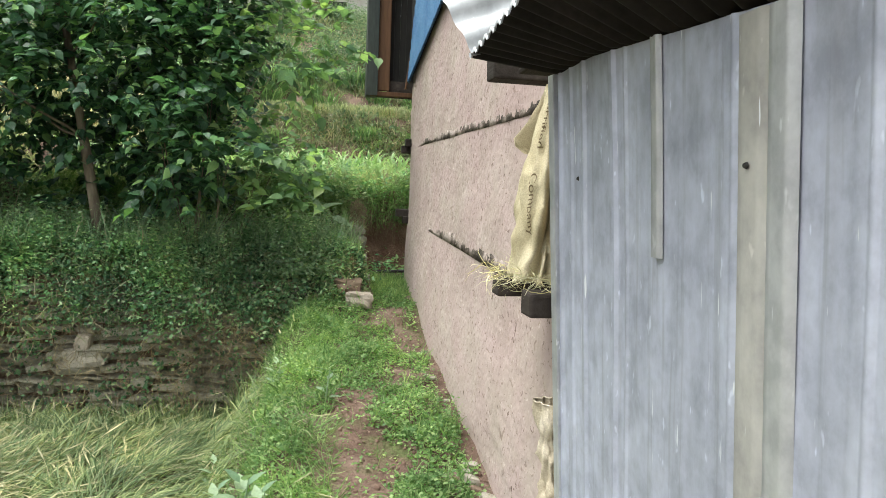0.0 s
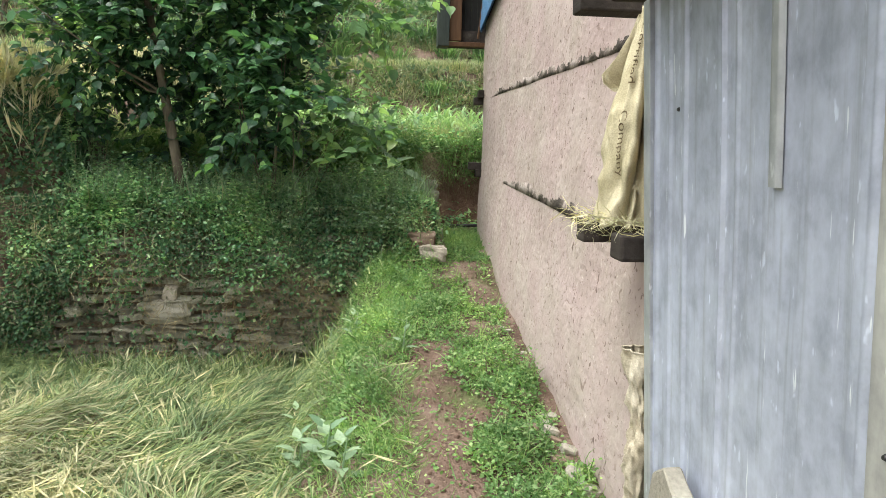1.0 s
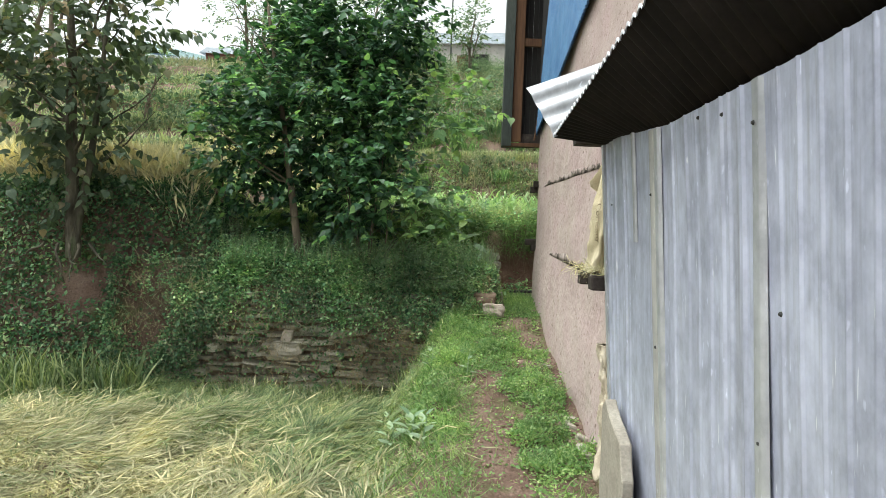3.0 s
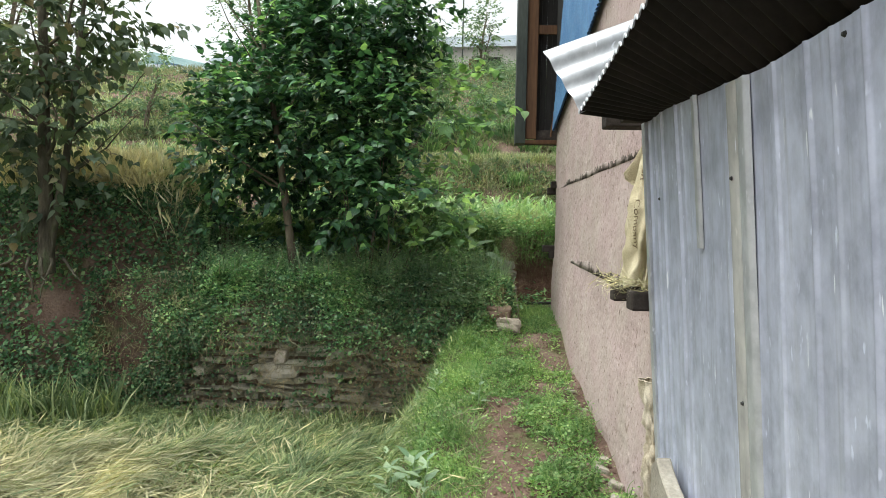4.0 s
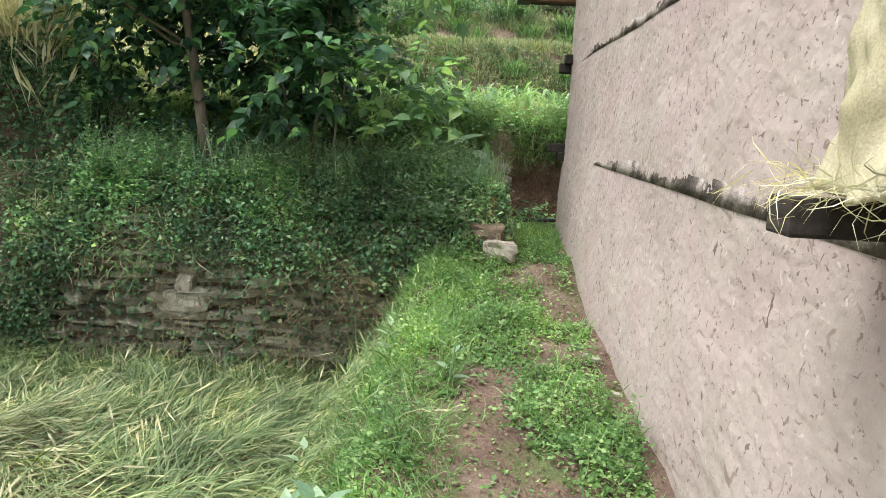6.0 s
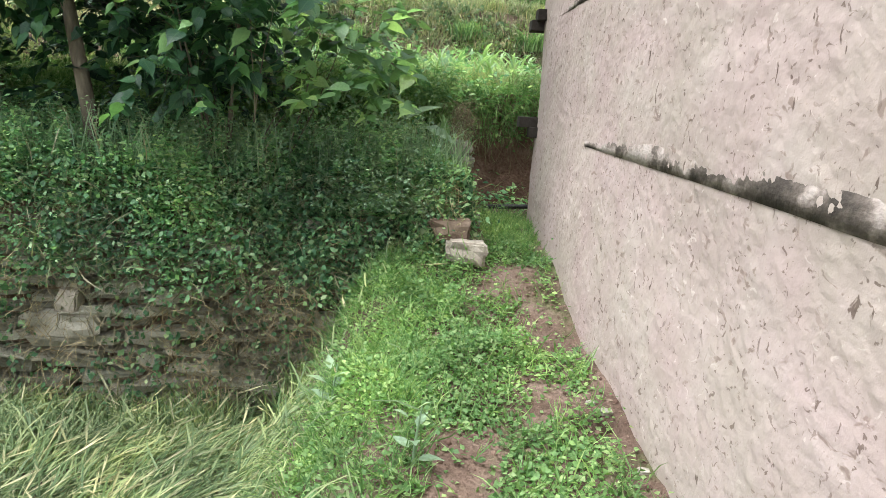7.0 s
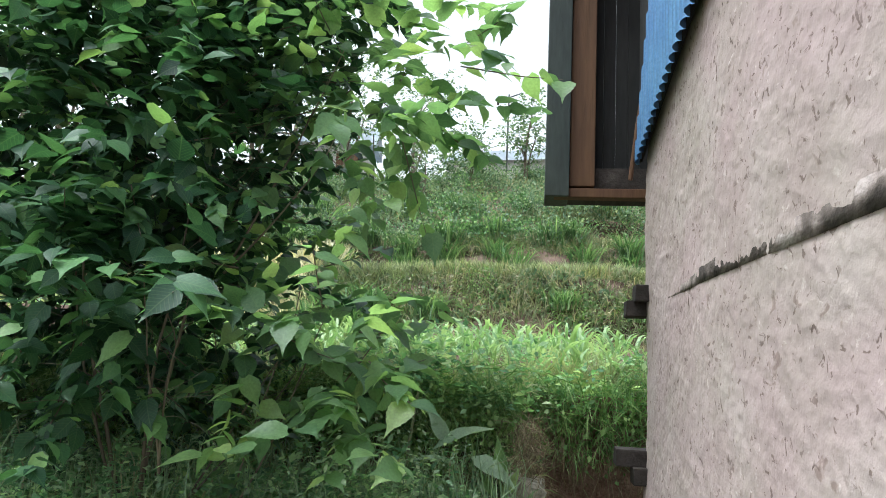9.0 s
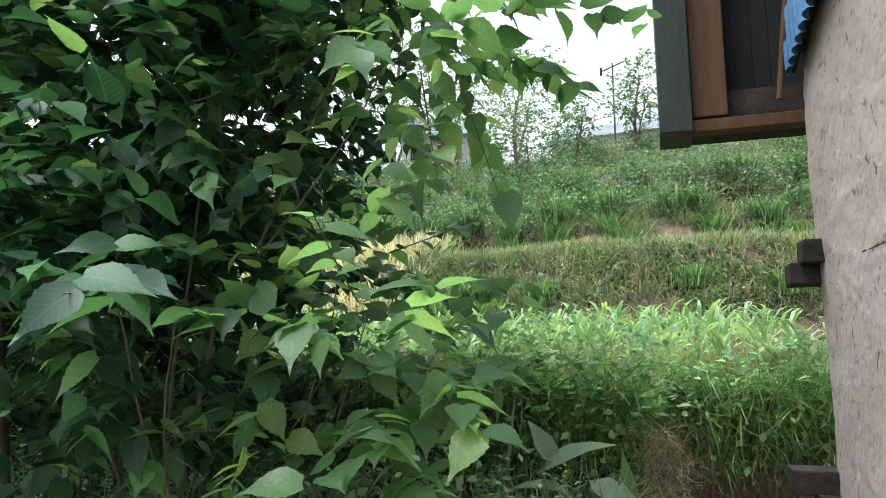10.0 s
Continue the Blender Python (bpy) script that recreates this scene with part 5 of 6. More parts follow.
keep = (rng.uniform(-0.5, 0.5, N) < 1.25 * patch - 1.4 * bare + 0.40 - 0.15 * smooth(0.1, -0.4, x)) | (rng.uniform(0, 1, N) < 0.05)
x, y = x[keep], y[keep]
n = len(x)
at = surf(x, y)
at[:, 2] += np.abs(rng.normal(0, 0.05, n)) * (0.4 + 1.5 * np.clip(wobble(x, y, 6.0, 5.0) + 0.3 * wobble(x, y, 14.0), 0, 1))
stuff("path_weed", leaves("path_weed", SMALL, at, tilt(n, 1.0, 0.3), tilt(n, 0.6), rng.uniform(0.014, 0.038, n), M_WEED, 1.2), "bright green low weeds on the path", "weeds")
g = rng.uniform(0, 1, n) < 0.12
stuff("path_grass", leaves("path_grass", BLADE, at[g], tilt(g.sum(), 0.7), rvec(g.sum()), rng.uniform(0.05, 0.16, g.sum()), M_WEED, 1.0), "short bright grass between the weeds on the path", "grass")
N = 9000
x, y = rng.uniform(-1.1, 0.1, N), rng.uniform(0.5, 6.45, N)
stuff("bank_grass", leaves("bank_grass", BLADE, surf(x, y), tilt(N, 1.2), rvec(N), rng.uniform(0.07, 0.2, N), M_WEED, 0.8), "grass on the sloping edge of the path", "grass")


CLOD = (np.array([(1, 0, .1), (-1, .1, 0), (.1, 1, 0), (0, -1, -.1), (.1, 0, .8), (0, .1, -.8)]), np.array([(0, 2, 4), (2, 1, 4), (1, 3, 4), (3, 0, 4), (2, 0, 5), (1, 2, 5), (3, 1, 5), (0, 3, 5)]))
N = 2200
x, y = np.where(rng.uniform(0, 1, N) < 0.6, rng.normal(0.28, 0.2, N), rng.uniform(0.6, 1.03, N)), rng.uniform(1.2, 6.6, N)
stuff("soil_clod", leaves("soil_clod", CLOD, surf(x, y), rvec(N), rvec(N), 0.004 + 0.02 * rng.uniform(0, 1, N) ** 4, M_CLOD), "crumbs and clods of red-brown soil on the path", "soil")


def broad_weed(x, y, n, size):
    z = float(ground_z(x, y))
    root = empty("broadleaf_weed", (x, y, z), "grey-green broad-leaved weed with an upright stem", "weed", "broad-leaved weeds by the path")
    stem_v, stem_f = tube([(0, 0, -0.02), (0.01, 0, 0.12), (0.03, 0.01, 0.26)], [0.008, 0.006, 0.003], 6)
    put("stem", mesh_np("stem", stem_v, stem_f, M_GREY_WEED, True), root)
    a = np.arange(n) * 2.4
    at = np.column_stack([0.02 * np.cos(a), 0.02 * np.sin(a), np.linspace(0.04, 0.26, n)])
    d = np.column_stack([np.cos(a), np.sin(a), np.linspace(0.1, 0.9, n)])
    put("foliage", leaves("foliage", BROAD, at, d, np.tile((0, 0, 1.0), (n, 1)), np.linspace(size, size * 0.6, n), M_GREY_WEED, 0.75), root)


for x, y, n, s in ((-0.42, 3.0, 11, 0.19), (-0.62, 3.3, 9, 0.16), (-0.30, 2.6, 9, 0.15), (-0.35, 4.9, 8, 0.13), (0.05, 4.15, 6, 0.10), (-0.75, 4.2, 8, 0.13),
                   (-0.28, 6.95, 15, 0.15), (-0.48, 6.9, 13, 0.13), (-0.08, 7.0, 12, 0.12), (-0.95, 6.92, 12, 0.13), (-1.7, 6.9, 11, 0.13), (0.12, 6.92, 10, 0.09)):
    broad_weed(x, y, n, s)


# maize on the second terrace: the near rows plant by plant
def maize_leaves(spots):
    at, al, fc, sz = [], [], [], []
    for x, y, z in spots:
        n = rng.integers(5, 8)
        a0 = rng.uniform(0, 6.28)
        hgt = rng.uniform(0.12, 0.3)
        for k in range(n):
            a = a0 + math.pi * k + rng.normal(0, 0.35)
            at.append((x, y, z + hgt * k / n))
            al.append((math.cos(a), math.sin(a), rng.uniform(0.7, 1.9)))
            fc.append((-math.cos(a) * 0.6, -math.sin(a) * 0.6, 1.0))
            sz.append(rng.uniform(0.18, 0.38))
    return leaves("maize", MAIZE, np.array(at), np.array(al), np.array(fc), np.array(sz), M_CORN, 1.05)


maize_meshes = [maize_leaves([(0, 0, 0)]) for _ in range(14)]
far_maize, near_maize = [], 0
for gy in np.arange(8.95, 14.0, 0.30):
    for gx in np.arange(-5.5, 1.6, 0.23):
        x, y = gx + rng.normal(0, 0.07), gy + rng.normal(0, 0.08)
        if x < -3.2 and y < 11:
            continue
        z = float(ground_z(x, y))
        if near_maize < 290 and x > -3.3:
            near_maize += 1
            ob = put("maize_plant", maize_meshes[near_maize % 14])
            ob.location = (x, y, z)
            ob.rotation_euler = (0, 0, rng.uniform(0, 6.28))
            ob.scale = (1, 1, rng.uniform(0.85, 1.2))
            tagged(ob, "bright green young maize plant on the upper terrace", "maize", "maize plants")
        else:
            far_maize.append((x, y, z))
stuff("maize", maize_leaves(far_maize), "bright green young maize further back on the terrace", "maize")
# shaggy edge of the maize terrace
N = 9000
x = rng.uniform(-4.0, 1.6, N)
y0 = np.where(x < 0.4, 8.35, 8.95) + 0.12 * wobble(x, x * 0, 2.2)
y = y0 + rng.uniform(-0.12, 0.75, N)
at = surf(x, y, 0.02)
stuff("edge_grass", leaves("edge_grass", BLADE, at, np.column_stack([rng.normal(0, 0.5, N), rng.normal(-0.45, 0.4, N), rng.normal(0.35, 0.5, N)]), rvec(N), rng.uniform(0.12, 0.36, N), M_BANK_TOP, 0.8), "pale grass overhanging the maize terrace's edge", "grass")
N = 20000
x = rng.uniform(-4.0, 1.6, N)
y = np.where(x < 0.4, 8.3, 8.9) + 0.12 * wobble(x, x * 0, 2.2) + rng.uniform(-0.1, 0.5, N)
at = surf(x, y, 0)
at[:, 2] = np.where(at[:, 2] < 1.72, 1.68 + rng.uniform(0, 0.3, N), at[:, 2])
at[:, 1] -= np.abs(rng.normal(0, 0.08, N)) * smooth(2.1, 1.75, at[:, 2])
at[:, 2] -= 0.42 * rng.uniform(0, 1, N) ** 1.5 * (at[:, 2] < 2.0)
stuff("edge_weed", leaves("edge_weed", SMALL, at, np.column_stack([rng.normal(0, 0.6, N), rng.normal(-0.6, 0.3, N), rng.normal(-0.3, 0.5, N)]), np.column_stack([rng.normal(0, 0.4, N), np.full(N, -0.8), rng.normal(0.5, 0.4, N)]), rng.uniform(0.025, 0.065, N), M_WEED, 1.0), "green weeds hanging from the terrace's edge", "weeds")
N = 7500
x = rng.uniform(-4.0, 1.6, N)
y = np.where(x < 0.4, 8.3, 8.9) + 0.12 * wobble(x, x * 0, 2.2) - np.abs(rng.normal(0.0, 0.07, N))
at = np.column_stack([x, y - 0.06 * (x > 0.4), 1.74 - 0.25 * (rng.uniform(0, 1, N) < 0.45) + 0.28 * rng.uniform(0, 1, N) + 0.07 * wobble(x, x * 0, 6.0)])
stuff("hanging_grass", leaves("hanging_grass", BLADE, at, np.column_stack([rng.normal(0, 0.45, N), rng.normal(-0.45, 0.25, N), rng.normal(-0.55, 0.5, N)]), rvec(N), rng.uniform(0.1, 0.26, N), M_WEED, 0.7), "green grass hanging down from the maize terrace", "grass")
K = 75
cx = rng.uniform(-2.4, 1.3, K)
cy = np.where(cx < 0.4, 8.35, 8.95) + 0.12 * wobble(cx, cx * 0, 2.2) + rng.uniform(-0.08, 0.12, K)
pick = np.repeat(np.arange(K), 60)
N = len(pick)
u = rng.uniform(0, 1, N)
at = np.column_stack([cx[pick] + rng.normal(0, 0.07, N), cy[pick] - 0.05 + rng.normal(0, 0.07, N), 1.74 + u * rng.uniform(0.1, 0.62, K)[pick] ** 1.2])
stuff("edge_bush", leaves("edge_bush", SMALL, at, tilt(N, 1.0, 0.3), tilt(N, 0.6), rng.uniform(0.03, 0.085, N), M_LEAFY, 0.95), "leafy green weeds along the maize terrace's edge", "weeds")
# roots and dry tangle at the cut's edge, small weeds at its foot
N = 260
x = rng.uniform(0.55, 1.5, N)
stuff("hanging_root", leaves("hanging_root", BLADE, np.column_stack([x, rng.uniform(8.72, 8.84, N), rng.uniform(1.3, 1.62, N)]), np.column_stack([rng.normal(0, 0.18, N), rng.normal(-0.05, 0.1, N), np.full(N, -1.0)]), rvec(N), rng.uniform(0.1, 0.42, N), M_IVY_DRY, 0.25), "thin dry roots hanging down the cut earth", "roots")
N = 900
at = np.column_stack([0.44 + rng.normal(0, 0.05, N), 8.02 + rng.normal(0, 0.08, N), rng.uniform(1.32, 1.72, N)])
stuff("root_tangle", leaves("root_tangle", BLADE, at, np.column_stack([rng.normal(0.1, 0.6, N), rng.normal(-0.2, 0.5, N), rng.normal(-0.5, 0.6, N)]), rvec(N), rng.uniform(0.05, 0.2, N), M_IVY_DRY, 0.5), "tangle of dry roots over the edging stones", "roots")
K = 16
cx, cy = rng.uniform(0.62, 1.3, K), rng.uniform(8.3, 8.72, K)
cx[:4], cy[:4] = rng.uniform(0.6, 0.8, 4), rng.uniform(8.0, 8.4, 4)
ch = rng.uniform(0.08, 0.3, K)
pick = np.repeat(np.arange(K), 16)
N = len(pick)
at = surf(cx, cy)[pick] + np.column_stack([rng.normal(0, 0.06, N), rng.normal(0, 0.06, N), rng.uniform(0.02, 1, N) * ch[pick]])
stuff("cut_weed", leaves("cut_weed", SMALL, at, tilt(N, 0.9, 0.2), tilt(N, 0.5), rng.uniform(0.03, 0.085, N), M_LEAFY, 1.1), "small leafy weeds at the foot of the cut earth", "weeds")
N = 2600
x, y = rng.uniform(0.5, 1.1, N), rng.uniform(6.9, 7.9, N)
stuff("gap_grass", leaves("gap_grass", BLADE, surf(x, y), tilt(N, 0.8), rvec(N), rng.uniform(0.04, 0.15, N), M_WEED, 1.0), "short grass and weeds behind the wall's end", "grass")
# one large leaf and a stalk in the gap by the wall's end
big = empty("broadleaf_weed", (0.0, 7.8, 1.25), "tall weed with long broad grey-green leaves", "weed", "broad-leaved weeds by the path")
put("foliage", leaves("foliage", BROAD, np.array([(-0.1, 0, 0.28), (0.05, 0, 0.2), (0.12, 0.05, 0.25), (-0.02, 0.02, 0.32)]), np.array([(0.9, -0.2, 0.5), (-0.7, -0.4, 0.2), (0.7, -0.3, -0.3), (-0.5, 0.1, 0.8)]), np.array([(-.3, -0.4, 1.0)] * 4), np.array([0.36, 0.26, 0.3, 0.22]), M_GREY_WEED, 0.6), big)
put("foliage", leaves("foliage", BROAD, np.array([(0.3, 0.05, 0.12), (0.32, 0.05, 0.05), (0.27, 0.02, 0.05)]), np.array([(-0.1, 0.0, 1.0), (0.5, 0.0, 0.9), (-0.6, 0, 0.8)]), np.array([(0.1, -1.0, 0.2)] * 3), np.array([0.24, 0.17, 0.15]), M_WEED, 0.5), big)
put("stem", mesh_np("stem", *tube([(-0.25, 0.05, -0.2), (-0.24, 0, 0.3), (-0.2, 0, 0.62)], [0.014, 0.011, 0.006], 6), M_BANK, True), big)

# grassy bank behind the maize and the terraces above it
N = 42000
x, y = rng.uniform(-9, 7, N), rng.uniform(14.0, 15.7, N)
at = surf(x, y, 0.0)
stuff("bank_turf", leaves("bank_turf", BLADE, at, np.column_stack([rng.normal(0, 0.3, N), rng.normal(-0.5, 0.2, N), rng.normal(-0.3, 0.9, N)]), rvec(N), rng.uniform(0.1, 0.32, N), M_BANK, 1.6), "rough brown-green turf on the steep bank", "grass")
N = 9000
x, y = rng.uniform(-9, 7, N), rng.uniform(14.1, 15.5, N)
keep = wobble(x, y, 1.7, 2.0) + 0.5 * wobble(x, y, 4.1) > 0.35
x, y = x[keep], y[keep]
N = len(x)
stuff("bank_weed", leaves("bank_weed", SMALL, surf(x, y, 0.05), np.column_stack([rng.normal(0, 0.6, N), rng.normal(-0.6, 0.3, N), rng.normal(0.0, 0.6, N)]), tilt(N, 0.7), rng.uniform(0.07, 0.16, N), M_FARLEAF, 1.0), "dark weeds scattered over the steep bank", "weeds")
N = 15000
x, y = rng.uniform(-9, 7, N), 15.2 + np.abs(rng.normal(0, 0.4, N))
stuff("bank_top_turf", leaves("bank_top_turf", BLADE, surf(x, y, 0.0), tilt(N, 0.6), rvec(N), rng.uniform(0.12, 0.34, N), M_BANK_TOP, 1.4), "bright grass along the bank's top", "grass")
N = 90000
y = 15.3 + 22 * rng.uniform(0, 1, N) ** 1.6
x = rng.uniform(-1, 1, N) * (9 + 0.55 * (y - 15)) - 2
sz = rng.uniform(0.2, 0.45, N) * (0.8 + 0.05 * (y - 15))
g = rng.uniform(0, 1, N) < 0.58 - 0.35 * wobble(x, y, 0.7, 2.0)
stuff("hill_grass", leaves("hill_grass", BLADE, surf(x[g], y[g]), tilt(g.sum(), 0.6), rvec(g.sum()), sz[g] * 0.8, M_BANK, 1.5), "pale grass over the stepped hillside", "grass")
g = ~g
at = surf(x[g], y[g])
at[:, 2] += np.abs(rng.normal(0, 0.16, g.sum())) * (wobble(x[g], y[g], 0.9) > 0.1)
stuff("hill_weed", leaves("hill_weed", SMALL, at, tilt(g.sum(), 0.9, 0.4), tilt(g.sum(), 0.6), sz[g] * 0.13, M_FARLEAF, 1.0), "weeds and low scrub over the stepped hillside", "scrub")


# the steep faces of the upper steps
N = 16000
x = rng.uniform(-11, 8, N)
y = np.where(rng.uniform(0, 1, N) < 0.55, rng.uniform(16.7, 17.3, N), rng.choice((19.5, 22.4, 25.6), N) + rng.uniform(-0.3, 0.35, N))
stuff("step_turf", leaves("step_turf", BLADE, surf(x, y, 0.0), np.column_stack([rng.normal(0, 0.3, N), rng.normal(-0.5, 0.2, N), rng.normal(-0.2, 0.8, N)]), rvec(N), rng.uniform(0.12, 0.34, N), M_BANK, 1.6), "rough brown-green turf on the upper steps", "grass")


# rough meadow on the far side, beyond the old tree
N = 16000
x, y = rng.uniform(-22, -7.5, N), rng.uniform(9.5, 24, N)
stuff("meadow_grass", leaves("meadow_grass", BLADE, surf(x, y), tilt(N, 0.5), rvec(N), rng.uniform(0.25, 0.6, N), M_BANK_TOP, 1.6), "pale rough grass on the far terraces", "grass")
N = 14000
x, y = rng.uniform(-20, -7.0, N), rng.uniform(9.0, 22, N)
stuff("meadow_weed", leaves("meadow_weed", SMALL, surf(x, y, 0.1), tilt(N, 0.9, 0.4), tilt(N, 0.6), rng.uniform(0.08, 0.2, N), M_FARLEAF, 1.0), "low green weeds on the far terraces", "weeds")


N = 20000
x, y = rng.uniform(-13, -3.2, N), rng.uniform(10.4, 23, N)
stuff("slope_weed", leaves("slope_weed", SMALL, surf(x, y, 0.05) + np.abs(rng.normal(0, 0.12, (N, 1))) * (0, 0, 1), tilt(N, 0.9, 0.4), tilt(N, 0.6), rng.uniform(0.06, 0.16, N), M_FARLEAF, 1.0), "green weeds over the slope behind the trees", "weeds")


# ---- trees ----
def limb(p, d, length, r0, r1, n=7, bend=0.12, lift=0.0):
    pts, rad = [np.array(p, float)], [r0]
    d = np.array(d, float) / np.linalg.norm(d)
    for k in range(1, n + 1):
        d = d + rng.normal(0, bend, 3) + np.array((0, 0, lift))
        d /= np.linalg.norm(d)
        pts.append(pts[-1] + d * length / n)
        rad.append(r0 + (r1 - r0) * k / n)
    return pts, rad


def crown_leaves(twigs, per, size, shape, material, droop=0.35, wide=1.0):
    at, al = [], []
    for p, d, length in twigs:
        d = d / (np.linalg.norm(d) + 1e-9)
        side = np.cross(d, (0, 0, 1.0))
        side /= np.linalg.norm(side) + 1e-9
        for k in range(per):
            s = (k + 0.5) / per
            w = side * (1 if k % 2 else -1) * rng.uniform(0.5, 1.1) + d * rng.uniform(0.2, 0.9) + rng.normal(0, 0.3, 3)
            w[2] -= droop * rng.uniform(0.0, 1.2)
            at.append(p + d * length * s + rng.normal(0, 0.015, 3))
            al.append(w)
    at, al = np.array(at), np.array(al)
    n = len(at)
    face = np.column_stack([rng.normal(0, 0.42, n), rng.normal(-0.12, 0.42, n), np.full(n, 0.9)])
    return leaves("crown", shape, at, al, face, rng.uniform(0.55, 1.15, n) * size, material, wide)


def tree(name, base, stems, blobs, n_twigs, per, size, shape, bark, leaf, label, droop=0.35, group="", wide=1.0, shell=0.5, boughs=2, bend=0.06):
    """stems: (direction, length, radius); blobs: (centre, radii) of the crown, filled with leafy twigs."""
    root = empty(name, base, label, "tree", group)
    fine = size > 0.09 and not group
    specs, shoots = [], []
    for d, length, r0 in stems:
        pts, rad = limb((0, 0, -0.1), d, length, r0, r0 * 0.35, 9, bend, 0.02)
        if fine:
            put("trunk" if r0 > 0.03 else "stem", tubes_mesh("trunk", [(pts, rad, 9)], bark), root)
        else:
            specs.append((pts, rad, 9))
        for k in range(3, len(pts)):
            for _ in range(boughs):
                dd = rng.normal(0, 1, 3)
                dd[2] = abs(dd[2]) * 0.6 + 0.2
                b, br = limb(pts[k], dd, length * rng.uniform(0.22, 0.42), rad[k] * 0.38, rad[k] * 0.1, 6, 0.16)
                (shoots if fine else specs).append((b, br, 6))
    if fine:
        tagged(put("bough", tubes_mesh("bough", shoots, bark), root), kind="stuff")
    else:
        put("trunk", tubes_mesh("trunk", specs, bark), root, "")
    twigs = []
    vol = np.array([np.prod(rr) for _, rr in blobs])
    for _ in range(n_twigs):
        c, rr = blobs[rng.choice(len(blobs), p=vol / vol.sum())]
        u = rng.normal(0, 1, 3)
        u /= np.linalg.norm(u)
        q = rng.uniform(shell, 1.0) ** 0.6
        p = np.array(c) + u * np.array(rr) * q
        d = u * 0.9 + rng.normal(0, 0.4, 3) + np.array((0, 0, 0.15))
        twigs.append((p, d, rng.uniform(0.25, 0.55) * max(0.5, size * 8)))
    tw = [([p, p + d / np.linalg.norm(d) * l * 0.6 + (0, 0, -0.01), p + d / np.linalg.norm(d) * l], [0.004, 0.003, 0.0015], 4) for p, d, l in twigs[: n_twigs // 4]]
    if size > 0.1 and not group:
        tagged(put("twig", tubes_mesh("twig", tw, bark), root), kind="stuff")
    put("crown", crown_leaves(twigs, per, size, shape, leaf, droop, wide), root)
    return root


tree("mulberry_tree", (-2.36, 7.05, 1.12),
     [((-0.13, 0.02, 1), 3.9, 0.062)],
     [((0.15, 0.35, 2.35), (1.5, 1.1, 1.35)), ((0.7, 0.4, 3.7), (1.15, 1.0, 1.0)), ((-0.95, 0.2, 1.75), (0.7, 0.7, 0.85)), ((0.3, 0.9, 1.3), (1.3, 0.5, 0.6)), ((0.0, 0.65, 0.75), (1.35, 0.4, 0.45)), ((0.2, 0.25, 2.9), (0.9, 0.7, 0.9))],
     1450, 12, 0.13, HEART, M_BARK, M_TREE, "leafy dark green tree with a slim bare trunk on the terrace", 0.45, shell=0.25, wide=0.82, bend=0.02)
tree("mulberry_tree", (-1.38, 6.95, 1.12),
     [((-0.15, -0.1, 1), 2.0, 0.011), ((0.15, -0.25, 1), 1.9, 0.01), ((0.0, -0.1, 1), 2.3, 0.012), ((-0.35, -0.2, 1), 1.7, 0.009)],
     [((-0.1, -0.3, 1.05), (0.52, 0.58, 0.66)), ((0.0, -0.35, 1.95), (0.5, 0.62, 0.7))],
     165, 12, 0.125, HEART, M_BARK, M_TREE_MID, "bushy young tree with several thin stems beside the larger one", 0.45, shell=0.12, wide=0.85, boughs=1)
for at_, stems_, blob_, n_ in (((-1.05, 6.9, 2.5), [((0.6, -0.05, 1), 1.3, 0.007), ((0.8, 0.0, 0.8), 1.2, 0.006)], ((0.7, 0.0, 0.95), (0.5, 0.35, 0.5)), 40),
                               ((-1.15, 6.95, 1.4), [((0.4, 0.05, 0.8), 0.9, 0.006), ((0.6, 0.1, 0.6), 0.8, 0.006)], ((0.45, -0.1, 0.8), (0.4, 0.4, 0.55)), 19),
                               ((-1.1, 6.6, 1.6), [((0.3, -0.5, 0.8), 0.8, 0.006), ((0.1, -0.5, 0.9), 0.9, 0.006)], ((0.15, -0.5, 0.75), (0.45, 0.25, 0.5)), 9),
                               ((-0.95, 6.9, 1.3), [((0.7, -0.05, 0.9), 1.1, 0.006), ((0.5, -0.1, 1.0), 1.2, 0.006)], ((0.52, -0.1, 0.75), (0.38, 0.32, 0.45)), 20)):
    tree("leafy_shoot", at_, stems_, [blob_], n_, 10, 0.145, HEART, M_BARK, M_TREE_MID if n_ == 9 else M_TREE_YOUNG, "light leafy shoots reaching out over the gap", 0.3, shell=0.1, wide=0.85, boughs=1)
tree("shrub", (-3.7, 7.55, 2.1),
     [((-0.1, 0.0, 1), 1.3, 0.012), ((0.2, 0.1, 1), 1.1, 0.01), ((-0.3, -0.1, 1), 1.0, 0.01)],
     [((-0.15, 0.05, 0.75), (0.42, 0.4, 0.75))],
     40, 11, 0.10, HEART, M_BARK, M_TREE_YOUNG, "yellow-green leafy shrub beside the larger tree", 0.3, shell=0.1, wide=0.85, boughs=1)
old_tree = tree("old_tree", (-5.35, 6.45, 1.25),
     [((0.02, 0, 1), 4.2, 0.10), ((0.07, 0.08, 1), 3.8, 0.06)],
     [((-0.15, 0.1, 3.2), (1.2, 1.1, 1.1)), ((-0.5, 0.1, 1.9), (0.8, 0.8, 0.8)), ((0.25, -0.2, 1.7), (0.4, 0.4, 0.8)), ((0.0, -0.2, 1.0), (0.3, 0.3, 0.5))],
     340, 8, 0.175, HEART, M_BARK_OLD, M_TREE_OLD, "old tree with drooping dull leaves and bared roots on the bank", 0.9, shell=0.2, wide=0.8, bend=0.035)
